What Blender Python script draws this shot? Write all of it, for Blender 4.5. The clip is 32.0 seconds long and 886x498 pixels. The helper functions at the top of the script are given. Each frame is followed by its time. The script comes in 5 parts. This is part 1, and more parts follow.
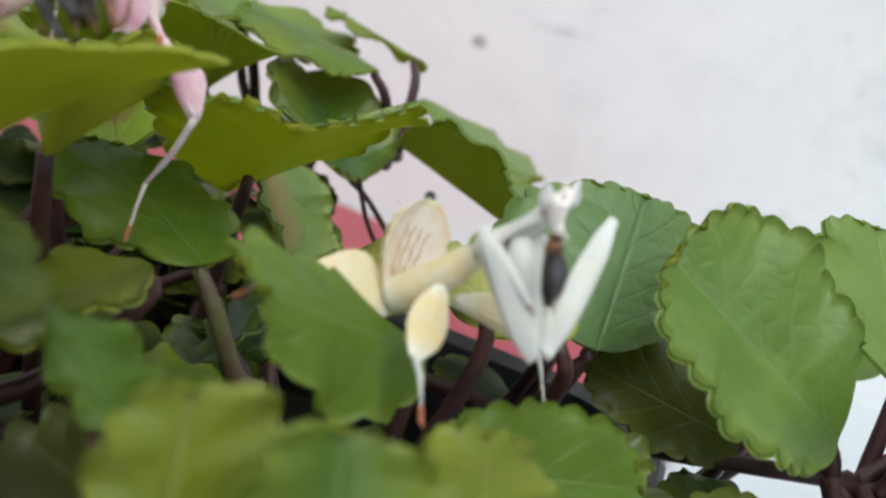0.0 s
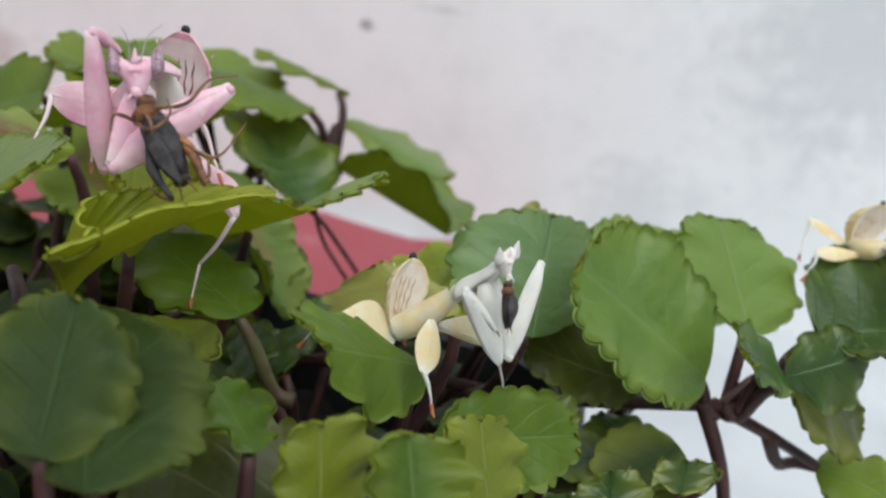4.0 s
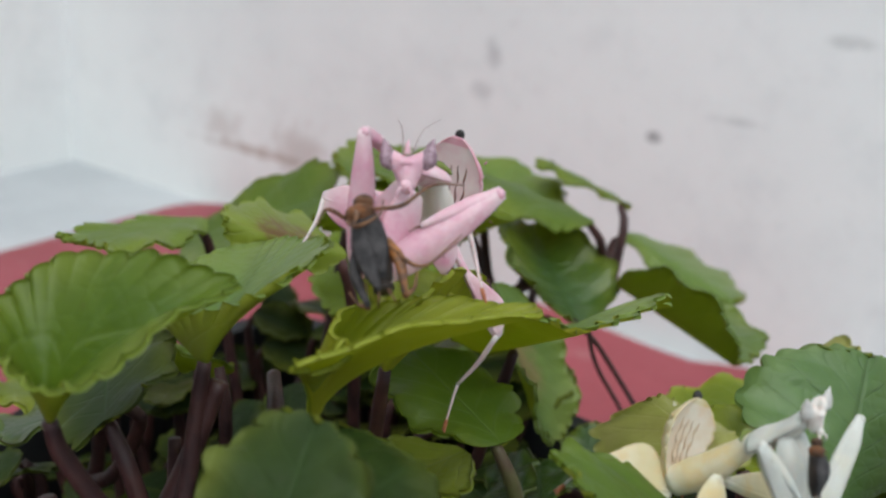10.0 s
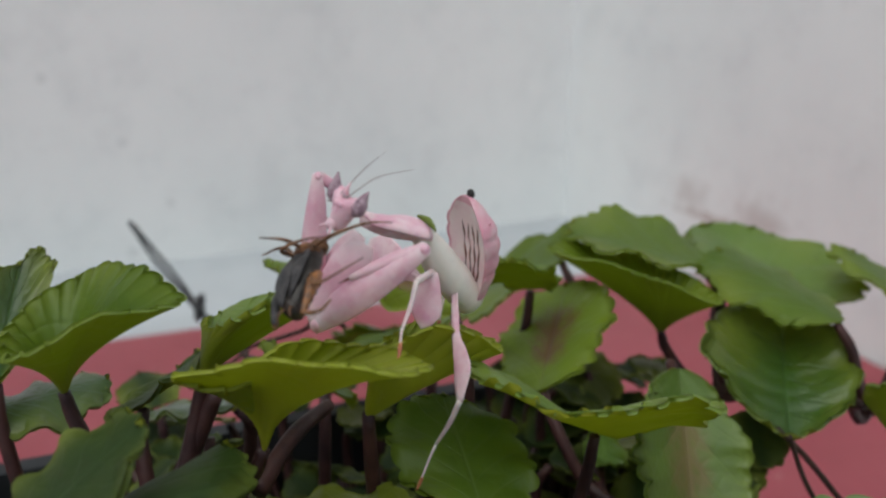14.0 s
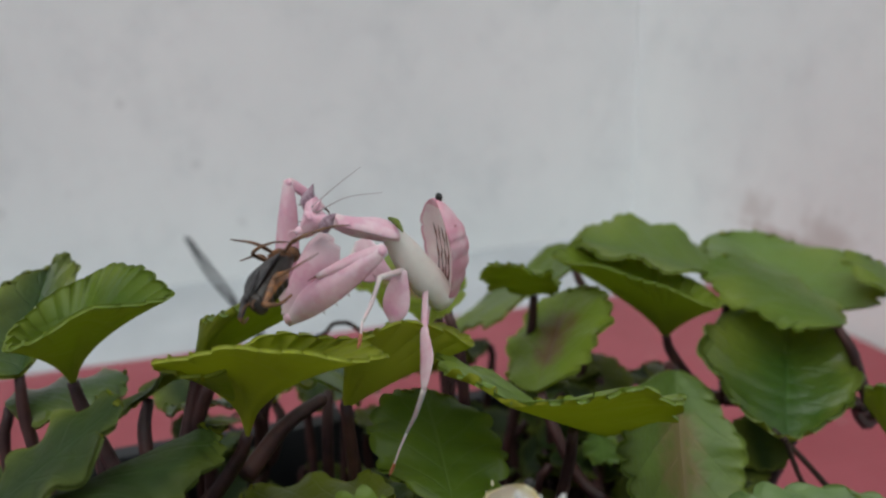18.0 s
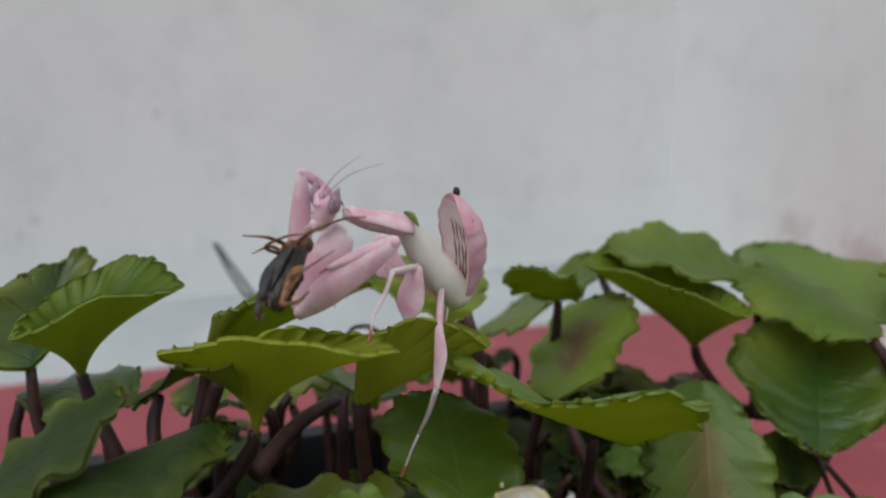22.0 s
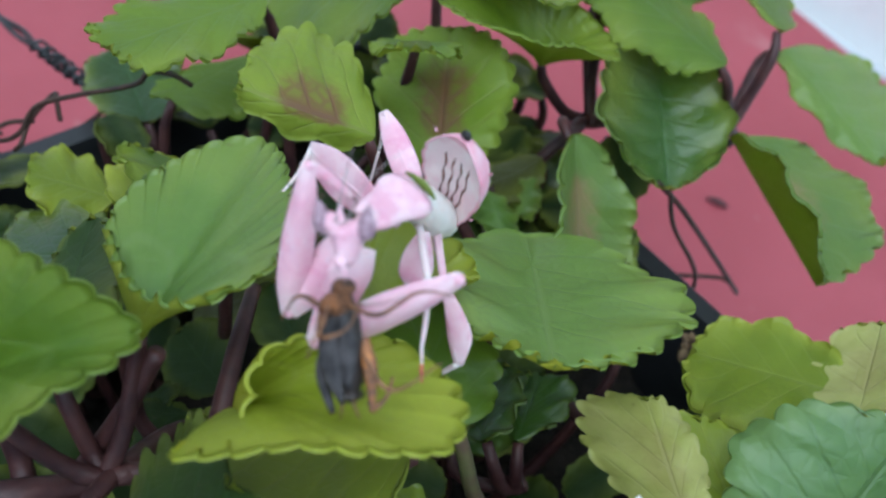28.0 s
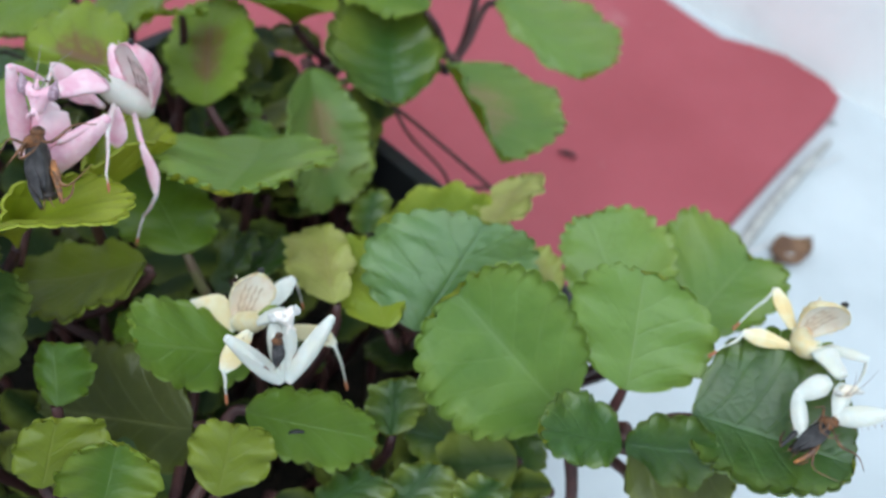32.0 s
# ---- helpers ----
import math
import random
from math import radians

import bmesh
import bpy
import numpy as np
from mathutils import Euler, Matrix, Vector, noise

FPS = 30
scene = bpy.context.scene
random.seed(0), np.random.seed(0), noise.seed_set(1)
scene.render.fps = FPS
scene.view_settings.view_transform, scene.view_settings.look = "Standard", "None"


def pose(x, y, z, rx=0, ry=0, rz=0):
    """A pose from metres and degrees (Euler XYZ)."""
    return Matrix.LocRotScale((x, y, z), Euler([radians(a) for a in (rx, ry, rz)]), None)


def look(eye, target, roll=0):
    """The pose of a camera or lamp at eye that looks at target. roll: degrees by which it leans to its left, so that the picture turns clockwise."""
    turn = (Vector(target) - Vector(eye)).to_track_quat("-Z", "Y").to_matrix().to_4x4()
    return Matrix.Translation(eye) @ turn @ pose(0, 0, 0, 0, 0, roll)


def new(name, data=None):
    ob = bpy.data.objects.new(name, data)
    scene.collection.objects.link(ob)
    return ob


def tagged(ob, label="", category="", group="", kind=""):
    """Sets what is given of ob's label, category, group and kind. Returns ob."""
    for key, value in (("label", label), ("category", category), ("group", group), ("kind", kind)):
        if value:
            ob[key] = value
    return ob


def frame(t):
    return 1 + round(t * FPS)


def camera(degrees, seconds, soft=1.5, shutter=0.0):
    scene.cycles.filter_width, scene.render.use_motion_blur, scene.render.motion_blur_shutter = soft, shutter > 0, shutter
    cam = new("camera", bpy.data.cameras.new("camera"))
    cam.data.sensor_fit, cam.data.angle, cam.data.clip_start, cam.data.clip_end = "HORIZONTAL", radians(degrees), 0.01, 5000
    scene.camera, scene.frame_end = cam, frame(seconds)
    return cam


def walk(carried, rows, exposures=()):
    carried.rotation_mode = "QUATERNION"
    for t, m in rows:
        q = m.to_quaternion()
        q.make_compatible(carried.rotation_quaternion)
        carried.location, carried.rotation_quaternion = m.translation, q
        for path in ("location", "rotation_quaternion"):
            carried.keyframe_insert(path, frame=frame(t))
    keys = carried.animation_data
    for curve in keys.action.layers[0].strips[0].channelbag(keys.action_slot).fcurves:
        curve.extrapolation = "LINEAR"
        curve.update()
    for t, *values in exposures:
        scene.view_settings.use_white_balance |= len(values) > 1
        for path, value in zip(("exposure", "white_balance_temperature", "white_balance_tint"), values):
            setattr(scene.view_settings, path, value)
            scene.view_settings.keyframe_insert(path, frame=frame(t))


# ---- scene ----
PATH = [
    (0.0, 0.0813, -0.0924, 0.2659, 66.92, -10.97, 26.07),
    (0.5, 0.0768, -0.1115, 0.2702, 69.21, -13.76, 19.97),
    (1.0, 0.0793, -0.1179, 0.2778, 68.74, -11.13, 17.29),
    (1.5, 0.0863, -0.1264, 0.2824, 67.31, -10.02, 17.19),
    (2.0, 0.0805, -0.1323, 0.2965, 64.59, -7.37, 17.95),
    (2.5, 0.0691, -0.1314, 0.2951, 64.08, -7.37, 18.72),
    (4.5, 0.0815, -0.1378, 0.2992, 65.17, -7.62, 17.17),
    (5.0, 0.0626, -0.1357, 0.2951, 65.36, -6.59, 19.47),
    (5.5, 0.0523, -0.1327, 0.2965, 67.61, -6.70, 20.89),
    (6.0, 0.0478, -0.1343, 0.2953, 68.34, -6.81, 20.81),
    (6.5, 0.0422, -0.1359, 0.2938, 69.75, -6.82, 20.07),
    (7.0, 0.0407, -0.1344, 0.2941, 70.31, -6.63, 19.75),
    (7.5, 0.0419, -0.1296, 0.2920, 70.40, -6.19, 20.82),
    (8.0, 0.0486, -0.1188, 0.2933, 69.83, -5.46, 24.19),
    (8.5, 0.0582, -0.1198, 0.2939, 69.86, -5.14, 25.19),
    (9.0, 0.0611, -0.1242, 0.2939, 69.88, -5.02, 26.45),
    (9.5, 0.0657, -0.1239, 0.2944, 69.87, -4.54, 28.75),
    (10.0, 0.0734, -0.1204, 0.2933, 69.88, -4.24, 33.92),
    (10.5, 0.0879, -0.1020, 0.2913, 69.60, -3.24, 38.82),
    (11.0, 0.0950, -0.0900, 0.2919, 70.23, -2.68, 43.79),
    (11.5, 0.0990, -0.0823, 0.2911, 70.56, -2.53, 49.62),
    (12.0, 0.1089, -0.0743, 0.2915, 72.48, -2.27, 53.97),
    (12.5, 0.1143, -0.0692, 0.2908, 73.14, -2.65, 57.19),
    (13.0, 0.1247, -0.0656, 0.2905, 73.79, -1.83, 61.31),
    (13.5, 0.1307, -0.0588, 0.2882, 74.05, -1.80, 64.96),
    (14.0, 0.1305, -0.0526, 0.2952, 72.63, -0.52, 66.83),
    (14.5, 0.1303, -0.0442, 0.2951, 71.74, -0.10, 68.01),
    (16.5, 0.1454, -0.0403, 0.2956, 73.41, 0.87, 70.58),
    (17.0, 0.1455, -0.0393, 0.2938, 73.63, 1.10, 71.04),
    (17.5, 0.1467, -0.0404, 0.2946, 73.74, 1.05, 71.58),
    (18.0, 0.1478, -0.0382, 0.2948, 73.87, 1.19, 71.54),
    (18.5, 0.1493, -0.0360, 0.2946, 73.93, 0.81, 71.44),
    (19.0, 0.1522, -0.0361, 0.2934, 73.97, 1.15, 71.84),
    (19.5, 0.1565, -0.0383, 0.2962, 74.70, 1.51, 72.84),
    (20.0, 0.1589, -0.0363, 0.2953, 75.00, 1.49, 73.38),
    (20.5, 0.1533, -0.0338, 0.2929, 75.10, 1.30, 73.51),
    (21.0, 0.1501, -0.0368, 0.2910, 75.03, 1.08, 73.67),
    (21.5, 0.1467, -0.0364, 0.2925, 75.05, 0.88, 73.86),
    (22.0, 0.1451, -0.0341, 0.2897, 74.98, 0.77, 73.83),
    (22.5, 0.1415, -0.0311, 0.2886, 74.66, 0.72, 73.69),
    (23.0, 0.1405, -0.0328, 0.2874, 74.59, 0.69, 73.73),
    (23.5, 0.1411, -0.0356, 0.2894, 74.41, 0.73, 73.17),
    (24.0, 0.1237, -0.0557, 0.2940, 70.79, -1.79, 67.39),
    (24.5, 0.0910, -0.0628, 0.3072, 61.68, -3.30, 57.90),
    (25.0, 0.0693, -0.0649, 0.3128, 55.57, -4.97, 54.12),
    (25.5, 0.0630, -0.0613, 0.3245, 51.49, -5.58, 51.82),
    (26.0, 0.0583, -0.0609, 0.3297, 45.82, -5.67, 50.80),
    (26.5, 0.0528, -0.0596, 0.3304, 44.67, -7.28, 50.49),
    (28.5, 0.0568, -0.0606, 0.3473, 39.82, -8.11, 50.74),
    (29.0, 0.0646, -0.0647, 0.3480, 40.39, -7.80, 50.44),
    (29.5, 0.0670, -0.0664, 0.3474, 40.57, -7.83, 50.09),
    (30.0, 0.0796, -0.0638, 0.3420, 41.61, -7.10, 48.62),
    (30.5, 0.0969, -0.0649, 0.3445, 41.80, -6.70, 47.50),
    (31.0, 0.1163, -0.0597, 0.3566, 42.19, -6.20, 46.15),
    (31.5, 0.1467, -0.0603, 0.3751, 43.05, -4.24, 47.06),
    (32.0, 0.1559, -0.0621, 0.3827, 42.47, -4.02, 46.89),
]
cam = camera(49.65, 32.0, soft=2.4)
cam.data.dof.use_dof, cam.data.dof.focus_distance, cam.data.dof.aperture_fstop = True, 0.165, 18.0
walk(cam, [(t, pose(x, y, z, rx, ry, rz)) for t, x, y, z, rx, ry, rz in PATH],
     exposures=[(0.0, 0.2, 6500, 10), (0.7, -0.39, 6500, 13), (1.2, -0.37, 6500, 13), (2.0, 0.05, 6500, 12), (4.5, 0.0, 6550, 12), (6.0, -0.18, 6500, 10), (10.0, -0.13, 6500, 9), (13.0, -0.43, 6600, 9), (23.5, -0.56, 6600, 9), (25.5, 0.14, 6600, 1), (29.0, 0.26, 5150, 6), (30.5, 0.28, 5500, 5), (32.0, 0.24, 5800, 5)])

# ---- light ----
world = bpy.data.worlds.new("world")
scene.world = world
world.use_nodes = True
wn = world.node_tree
sky = wn.nodes.new("ShaderNodeTexSky")
sky.sky_type, sky.sun_disc = "NISHITA", False
sky.sun_elevation, sky.sun_rotation = radians(65), radians(140)
sky.air_density, sky.dust_density, sky.ozone_density = 1.2, 2.5, 1.2
wn.links.new(sky.outputs[0], wn.nodes["Background"].inputs[0])
wn.nodes["Background"].inputs[1].default_value = 0.09
sun_data = bpy.data.lights.new("sun", "SUN")
sun_data.energy, sun_data.angle, sun_data.color = 3.0, radians(75), (0.92, 1.0, 0.98)
sun = new("sun", sun_data)
sun.matrix_world = look((0.8, -0.95, 2.7), (0, 0, 0))


# ---- materials ----
class Nodes:
    """Short hand for building one node material."""

    def __init__(self, name):
        self.mat = bpy.data.materials.new(name)
        self.mat.use_nodes = True
        self.tree = self.mat.node_tree
        self.bsdf = self.tree.nodes["Principled BSDF"]
        self.out = self.tree.nodes["Material Output"]

    def node(self, kind, **values):
        n = self.tree.nodes.new(kind)
        for k, v in values.items():
            n.inputs[k].default_value = v
        return n

    def link(self, a, b):
        self.tree.links.new(a, b)

    def put(self, slot, value):
        if hasattr(value, "is_linked"):
            self.link(value, slot)
        else:
            slot.default_value = value

    def math(self, op, a, b=0.0, c=0.0):
        n = self.tree.nodes.new("ShaderNodeMath")
        n.operation = op
        for slot, v in zip(n.inputs, (a, b, c)):
            self.put(slot, v)
        return n.outputs[0]

    def noise(self, scale, detail=4.0, rough=0.6, coord=None, stretch=None):
        n = self.node("ShaderNodeTexNoise", Scale=scale, Detail=detail, Roughness=rough)
        coord = coord or self.tree.nodes.new("ShaderNodeTexCoord").outputs["Object"]
        if stretch:
            m = self.node("ShaderNodeMapping", Scale=stretch)
            self.link(coord, m.inputs[0])
            coord = m.outputs[0]
        self.link(coord, n.inputs["Vector"])
        return n.outputs["Fac"]

    def ramp(self, fac, *stops):
        n = self.tree.nodes.new("ShaderNodeValToRGB")
        els = n.color_ramp.elements
        while len(els) < len(stops):
            els.new(0.5)
        for e, (p, c) in zip(els, stops):
            e.position, e.color = p, (*c, 1) if len(c) == 3 else c
        self.link(fac, n.inputs[0])
        return n.outputs[0]

    def step(self, fac, lo, hi):
        n = self.tree.nodes.new("ShaderNodeMapRange")
        n.interpolation_type = "SMOOTHSTEP"
        self.put(n.inputs[0], fac)
        n.inputs[1].default_value, n.inputs[2].default_value = lo, hi
        return n.outputs[0]

    def mix(self, fac, a, b):
        n = self.tree.nodes.new("ShaderNodeMix")
        n.data_type = "RGBA"
        self.put(n.inputs[0], fac)
        for slot, v in ((n.inputs[6], a), (n.inputs[7], b)):
            self.put(slot, (*v, 1) if isinstance(v, tuple) and len(v) == 3 else v)
        return n.outputs[2]

    def bump(self, height, strength, distance):
        n = self.node("ShaderNodeBump", Strength=strength, Distance=distance)
        self.link(height, n.inputs["Height"])
        self.link(n.outputs[0], self.bsdf.inputs["Normal"])

    def finish(self, colour, rough=0.5, metal=0.0, spec=0.5):
        self.put(self.bsdf.inputs["Base Color"], (*colour, 1) if isinstance(colour, tuple) else colour)
        self.put(self.bsdf.inputs["Roughness"], rough)
        self.bsdf.inputs["Metallic"].default_value = metal
        self.bsdf.inputs["Specular IOR Level"].default_value = spec
        return self.mat


def leaf_material(name, low, high, vein, rough=0.38, stain=0.0, edge=(0.30, 0.33, 0.05), edge_amount=0.28, shine=0.28, relief=1.0, glow=0.34, stain_colour=(0.17, 0.075, 0.04), through_light=(0.62, 0.72, 0.10), gloss=0.17):
    """A blade with a midrib, side veins and a net between them, told from the blade's own length and width."""
    k = Nodes(name)
    uv = k.tree.nodes.new("ShaderNodeTexCoord").outputs["UV"]
    sep = k.tree.nodes.new("ShaderNodeSeparateXYZ")
    k.link(uv, sep.inputs[0])
    u, v = sep.outputs[0], sep.outputs[1]
    side = k.math("ABSOLUTE", k.math("SUBTRACT", v, 0.5))
    side2 = k.math("MULTIPLY", side, 2.0)
    rnd = k.tree.nodes.new("ShaderNodeObjectInfo").outputs["Random"]
    wob = k.noise(60.0, 3.0)
    rib = k.step(side2, 0.05, 0.0)
    ph = k.math("ADD", k.math("SUBTRACT", k.math("MULTIPLY", u, 5.0), k.math("MULTIPLY", k.math("POWER", side2, 0.85), 1.9)), k.math("MULTIPLY", wob, 0.5))
    tri = k.math("ABSOLUTE", k.math("SUBTRACT", k.math("FRACT", ph), 0.5))
    sidevein = k.math("MULTIPLY", k.step(tri, 0.10, 0.0), k.step(side2, 0.98, 0.7))
    vor = k.node("ShaderNodeTexVoronoi", Scale=330.0)
    vor.feature = "DISTANCE_TO_EDGE"
    k.link(k.tree.nodes.new("ShaderNodeTexCoord").outputs["Object"], vor.inputs["Vector"])
    net = k.step(vor.outputs["Distance"], 0.14, 0.0)
    veins = k.math("MAXIMUM", rib, k.math("MAXIMUM", k.math("MULTIPLY", sidevein, 0.55), k.math("MULTIPLY", net, 0.13)))
    blot = k.noise(45.0, 5.0, 0.65)
    cloud = k.noise(150.0, 4.0, 0.6)
    fac = k.math("ADD", k.math("MULTIPLY", k.math("SUBTRACT", blot, 0.5), 1.5), k.math("ADD", k.math("MULTIPLY", k.math("SUBTRACT", rnd, 0.5), 0.95), 0.5))
    fac = k.math("ADD", fac, k.math("MULTIPLY", k.math("SUBTRACT", cloud, 0.5), 0.9))
    base = k.mix(k.step(fac, 0.0, 1.0), low, high)
    base = k.mix(k.math("MULTIPLY", k.math("MULTIPLY", k.step(side2, 0.62, 1.0), k.noise(90.0, 3.0)), edge_amount), base, edge)
    base = k.mix(k.math("MULTIPLY", veins, 0.34), base, vein)
    if stain:
        centre = k.math("MULTIPLY", k.step(side2, 0.80, 0.05), k.math("MULTIPLY", k.step(u, 0.05, 0.35), k.step(u, 0.95, 0.6)))
        lines = k.math("MAXIMUM", k.math("MAXIMUM", k.step(side2, 0.16, 0.02), k.step(tri, 0.20, 0.03)), k.math("MULTIPLY", k.step(vor.outputs["Distance"], 0.24, 0.03), 0.75))
        patch = k.step(k.math("ADD", k.math("MULTIPLY", centre, 0.55), k.math("MULTIPLY", k.math("ADD", k.noise(110.0, 4.0, 0.6), k.noise(420.0, 4.0, 0.7)), 0.42)), 0.62, 0.92)
        dirt = k.math("MULTIPLY", patch, k.math("ADD", 0.38, k.math("MULTIPLY", lines, 0.62)))
        base = k.mix(k.math("MULTIPLY", dirt, stain), base, stain_colour)
    base = k.mix(k.math("MULTIPLY", k.math("MULTIPLY", k.step(k.noise(18.0, 4.0, 0.6), 0.42, 0.66), k.step(side2, 0.0, 0.9)), 0.42), base, edge)
    specks = k.step(k.noise(420.0, 2.0), 0.71, 0.77)
    base = k.mix(k.math("MULTIPLY", specks, 0.32), base, (0.10, 0.06, 0.03))
    blister = k.math("ADD", k.math("MULTIPLY", k.noise(130.0, 3.0), 0.6), k.math("MULTIPLY", k.step(vor.outputs["Distance"], 0.0, 0.35), 0.18))
    k.bump(k.math("SUBTRACT", blister, k.math("MULTIPLY", veins, 0.9)), 0.42 * relief, 0.0006)
    k.finish(base, k.math("ADD", rough - 0.10, k.math("ADD", k.math("MULTIPLY", blot, 0.14), k.math("MULTIPLY", cloud, 0.14))), spec=shine)
    k.bsdf.inputs["Coat Weight"].default_value = gloss
    k.bsdf.inputs["Coat Roughness"].default_value = 0.27
    tr = k.node("ShaderNodeBsdfTranslucent")
    k.link(k.mix(0.75, base, through_light), tr.inputs[0])
    mixer = k.tree.nodes.new("ShaderNodeMixShader")
    mixer.inputs[0].default_value = glow
    k.link(k.bsdf.outputs[0], mixer.inputs[1])
    k.link(tr.outputs[0], mixer.inputs[2])
    k.link(mixer.outputs[0], k.out.inputs[0])
    return k.mat


VEIN = (0.20, 0.27, 0.09)
LEAF = {
    "g": leaf_material("leaf_green", (0.076, 0.142, 0.009), (0.134, 0.212, 0.016), VEIN, shine=0.34, relief=1.2),
    # deep green blade; part of its darkness is painted shade for the lower leaves
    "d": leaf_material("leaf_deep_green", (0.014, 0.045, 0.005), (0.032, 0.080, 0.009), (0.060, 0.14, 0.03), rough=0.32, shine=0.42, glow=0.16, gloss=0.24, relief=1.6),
    # near-black green: the shade under the canopy is painted into this colour
    "e": leaf_material("leaf_green_painted_shade", (0.010, 0.023, 0.004), (0.021, 0.042, 0.007), (0.04, 0.08, 0.02), rough=0.50, shine=0.2, glow=0.08, gloss=0.0),
    "m": leaf_material("leaf_mid_green", (0.052, 0.110, 0.009), (0.094, 0.164, 0.016), VEIN, gloss=0.14),
    # blue raised in the base colour to stand for sky sheen on upper faces
    "l": leaf_material("leaf_light_green", (0.096, 0.184, 0.031), (0.156, 0.256, 0.050), (0.25, 0.33, 0.12), shine=0.40, gloss=0.24),
    # bluer still: the sky's sheen is painted into this green
    "v": leaf_material("leaf_veined_green", (0.090, 0.178, 0.058), (0.138, 0.238, 0.084), (0.050, 0.12, 0.035), relief=1.5, shine=0.45, gloss=0.35),
    "y": leaf_material("leaf_yellow_green", (0.150, 0.205, 0.010), (0.240, 0.285, 0.018), (0.33, 0.34, 0.08), edge=(0.40, 0.42, 0.05), edge_amount=0.9),
    "p": leaf_material("leaf_pale_yellow", (0.331, 0.340, 0.083), (0.460, 0.432, 0.156), (0.48, 0.45, 0.2), stain=0.3, edge=(0.26, 0.22, 0.06)),
    "s": leaf_material("leaf_stained_green", (0.150, 0.225, 0.018), (0.235, 0.295, 0.032), (0.24, 0.18, 0.08), stain=1.0, relief=1.3),
    # real spots, over a green with some sky sheen mixed into its colour
    "t": leaf_material("leaf_spotted_green", (0.094, 0.168, 0.034), (0.150, 0.236, 0.052), VEIN, shine=0.40, gloss=0.22, relief=1.3, stain=0.6, stain_colour=(0.34, 0.17, 0.11)),
    # "y" again for the low front leaves, darkened in colour to stand for shade
    "k": leaf_material("leaf_yellow_green_painted_shade", (0.082, 0.112, 0.006), (0.132, 0.162, 0.011), (0.20, 0.21, 0.05), glow=0.22, gloss=0.12),
    # olive leaf, its colour taken down further for the shade inside the plant
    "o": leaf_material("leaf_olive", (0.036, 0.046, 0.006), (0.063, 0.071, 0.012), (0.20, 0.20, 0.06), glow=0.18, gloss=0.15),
}
UNDER = leaf_material("leaf_underside", (0.176, 0.202, 0.017), (0.258, 0.267, 0.029), (0.27, 0.27, 0.07), rough=0.5, shine=0.25, glow=0.45, gloss=0.0)
UNDER_Y = leaf_material("leaf_underside_yellow", (0.284, 0.297, 0.021), (0.387, 0.378, 0.036), (0.38, 0.36, 0.09), rough=0.5, shine=0.25, glow=0.55, gloss=0.0, through_light=(0.80, 0.82, 0.10))
# darker copy of the underside, with the shade low in the plant painted in
UNDER_SHADE = leaf_material("leaf_underside_painted_shade", (0.028, 0.040, 0.008), (0.050, 0.062, 0.012), (0.13, 0.14, 0.05), rough=0.6, shine=0.2)


def plain(name, low, high, scale=40.0, rough=0.5, metal=0.0, bump=0.3, size=0.0005, spec=0.4):
    k = Nodes(name)
    f = k.noise(scale, 5.0)
    col = k.mix(k.step(f, 0.3, 0.7), low, high)
    k.bump(k.noise(scale * 4, 4.0), bump, size)
    return k.finish(col, rough, metal, spec)


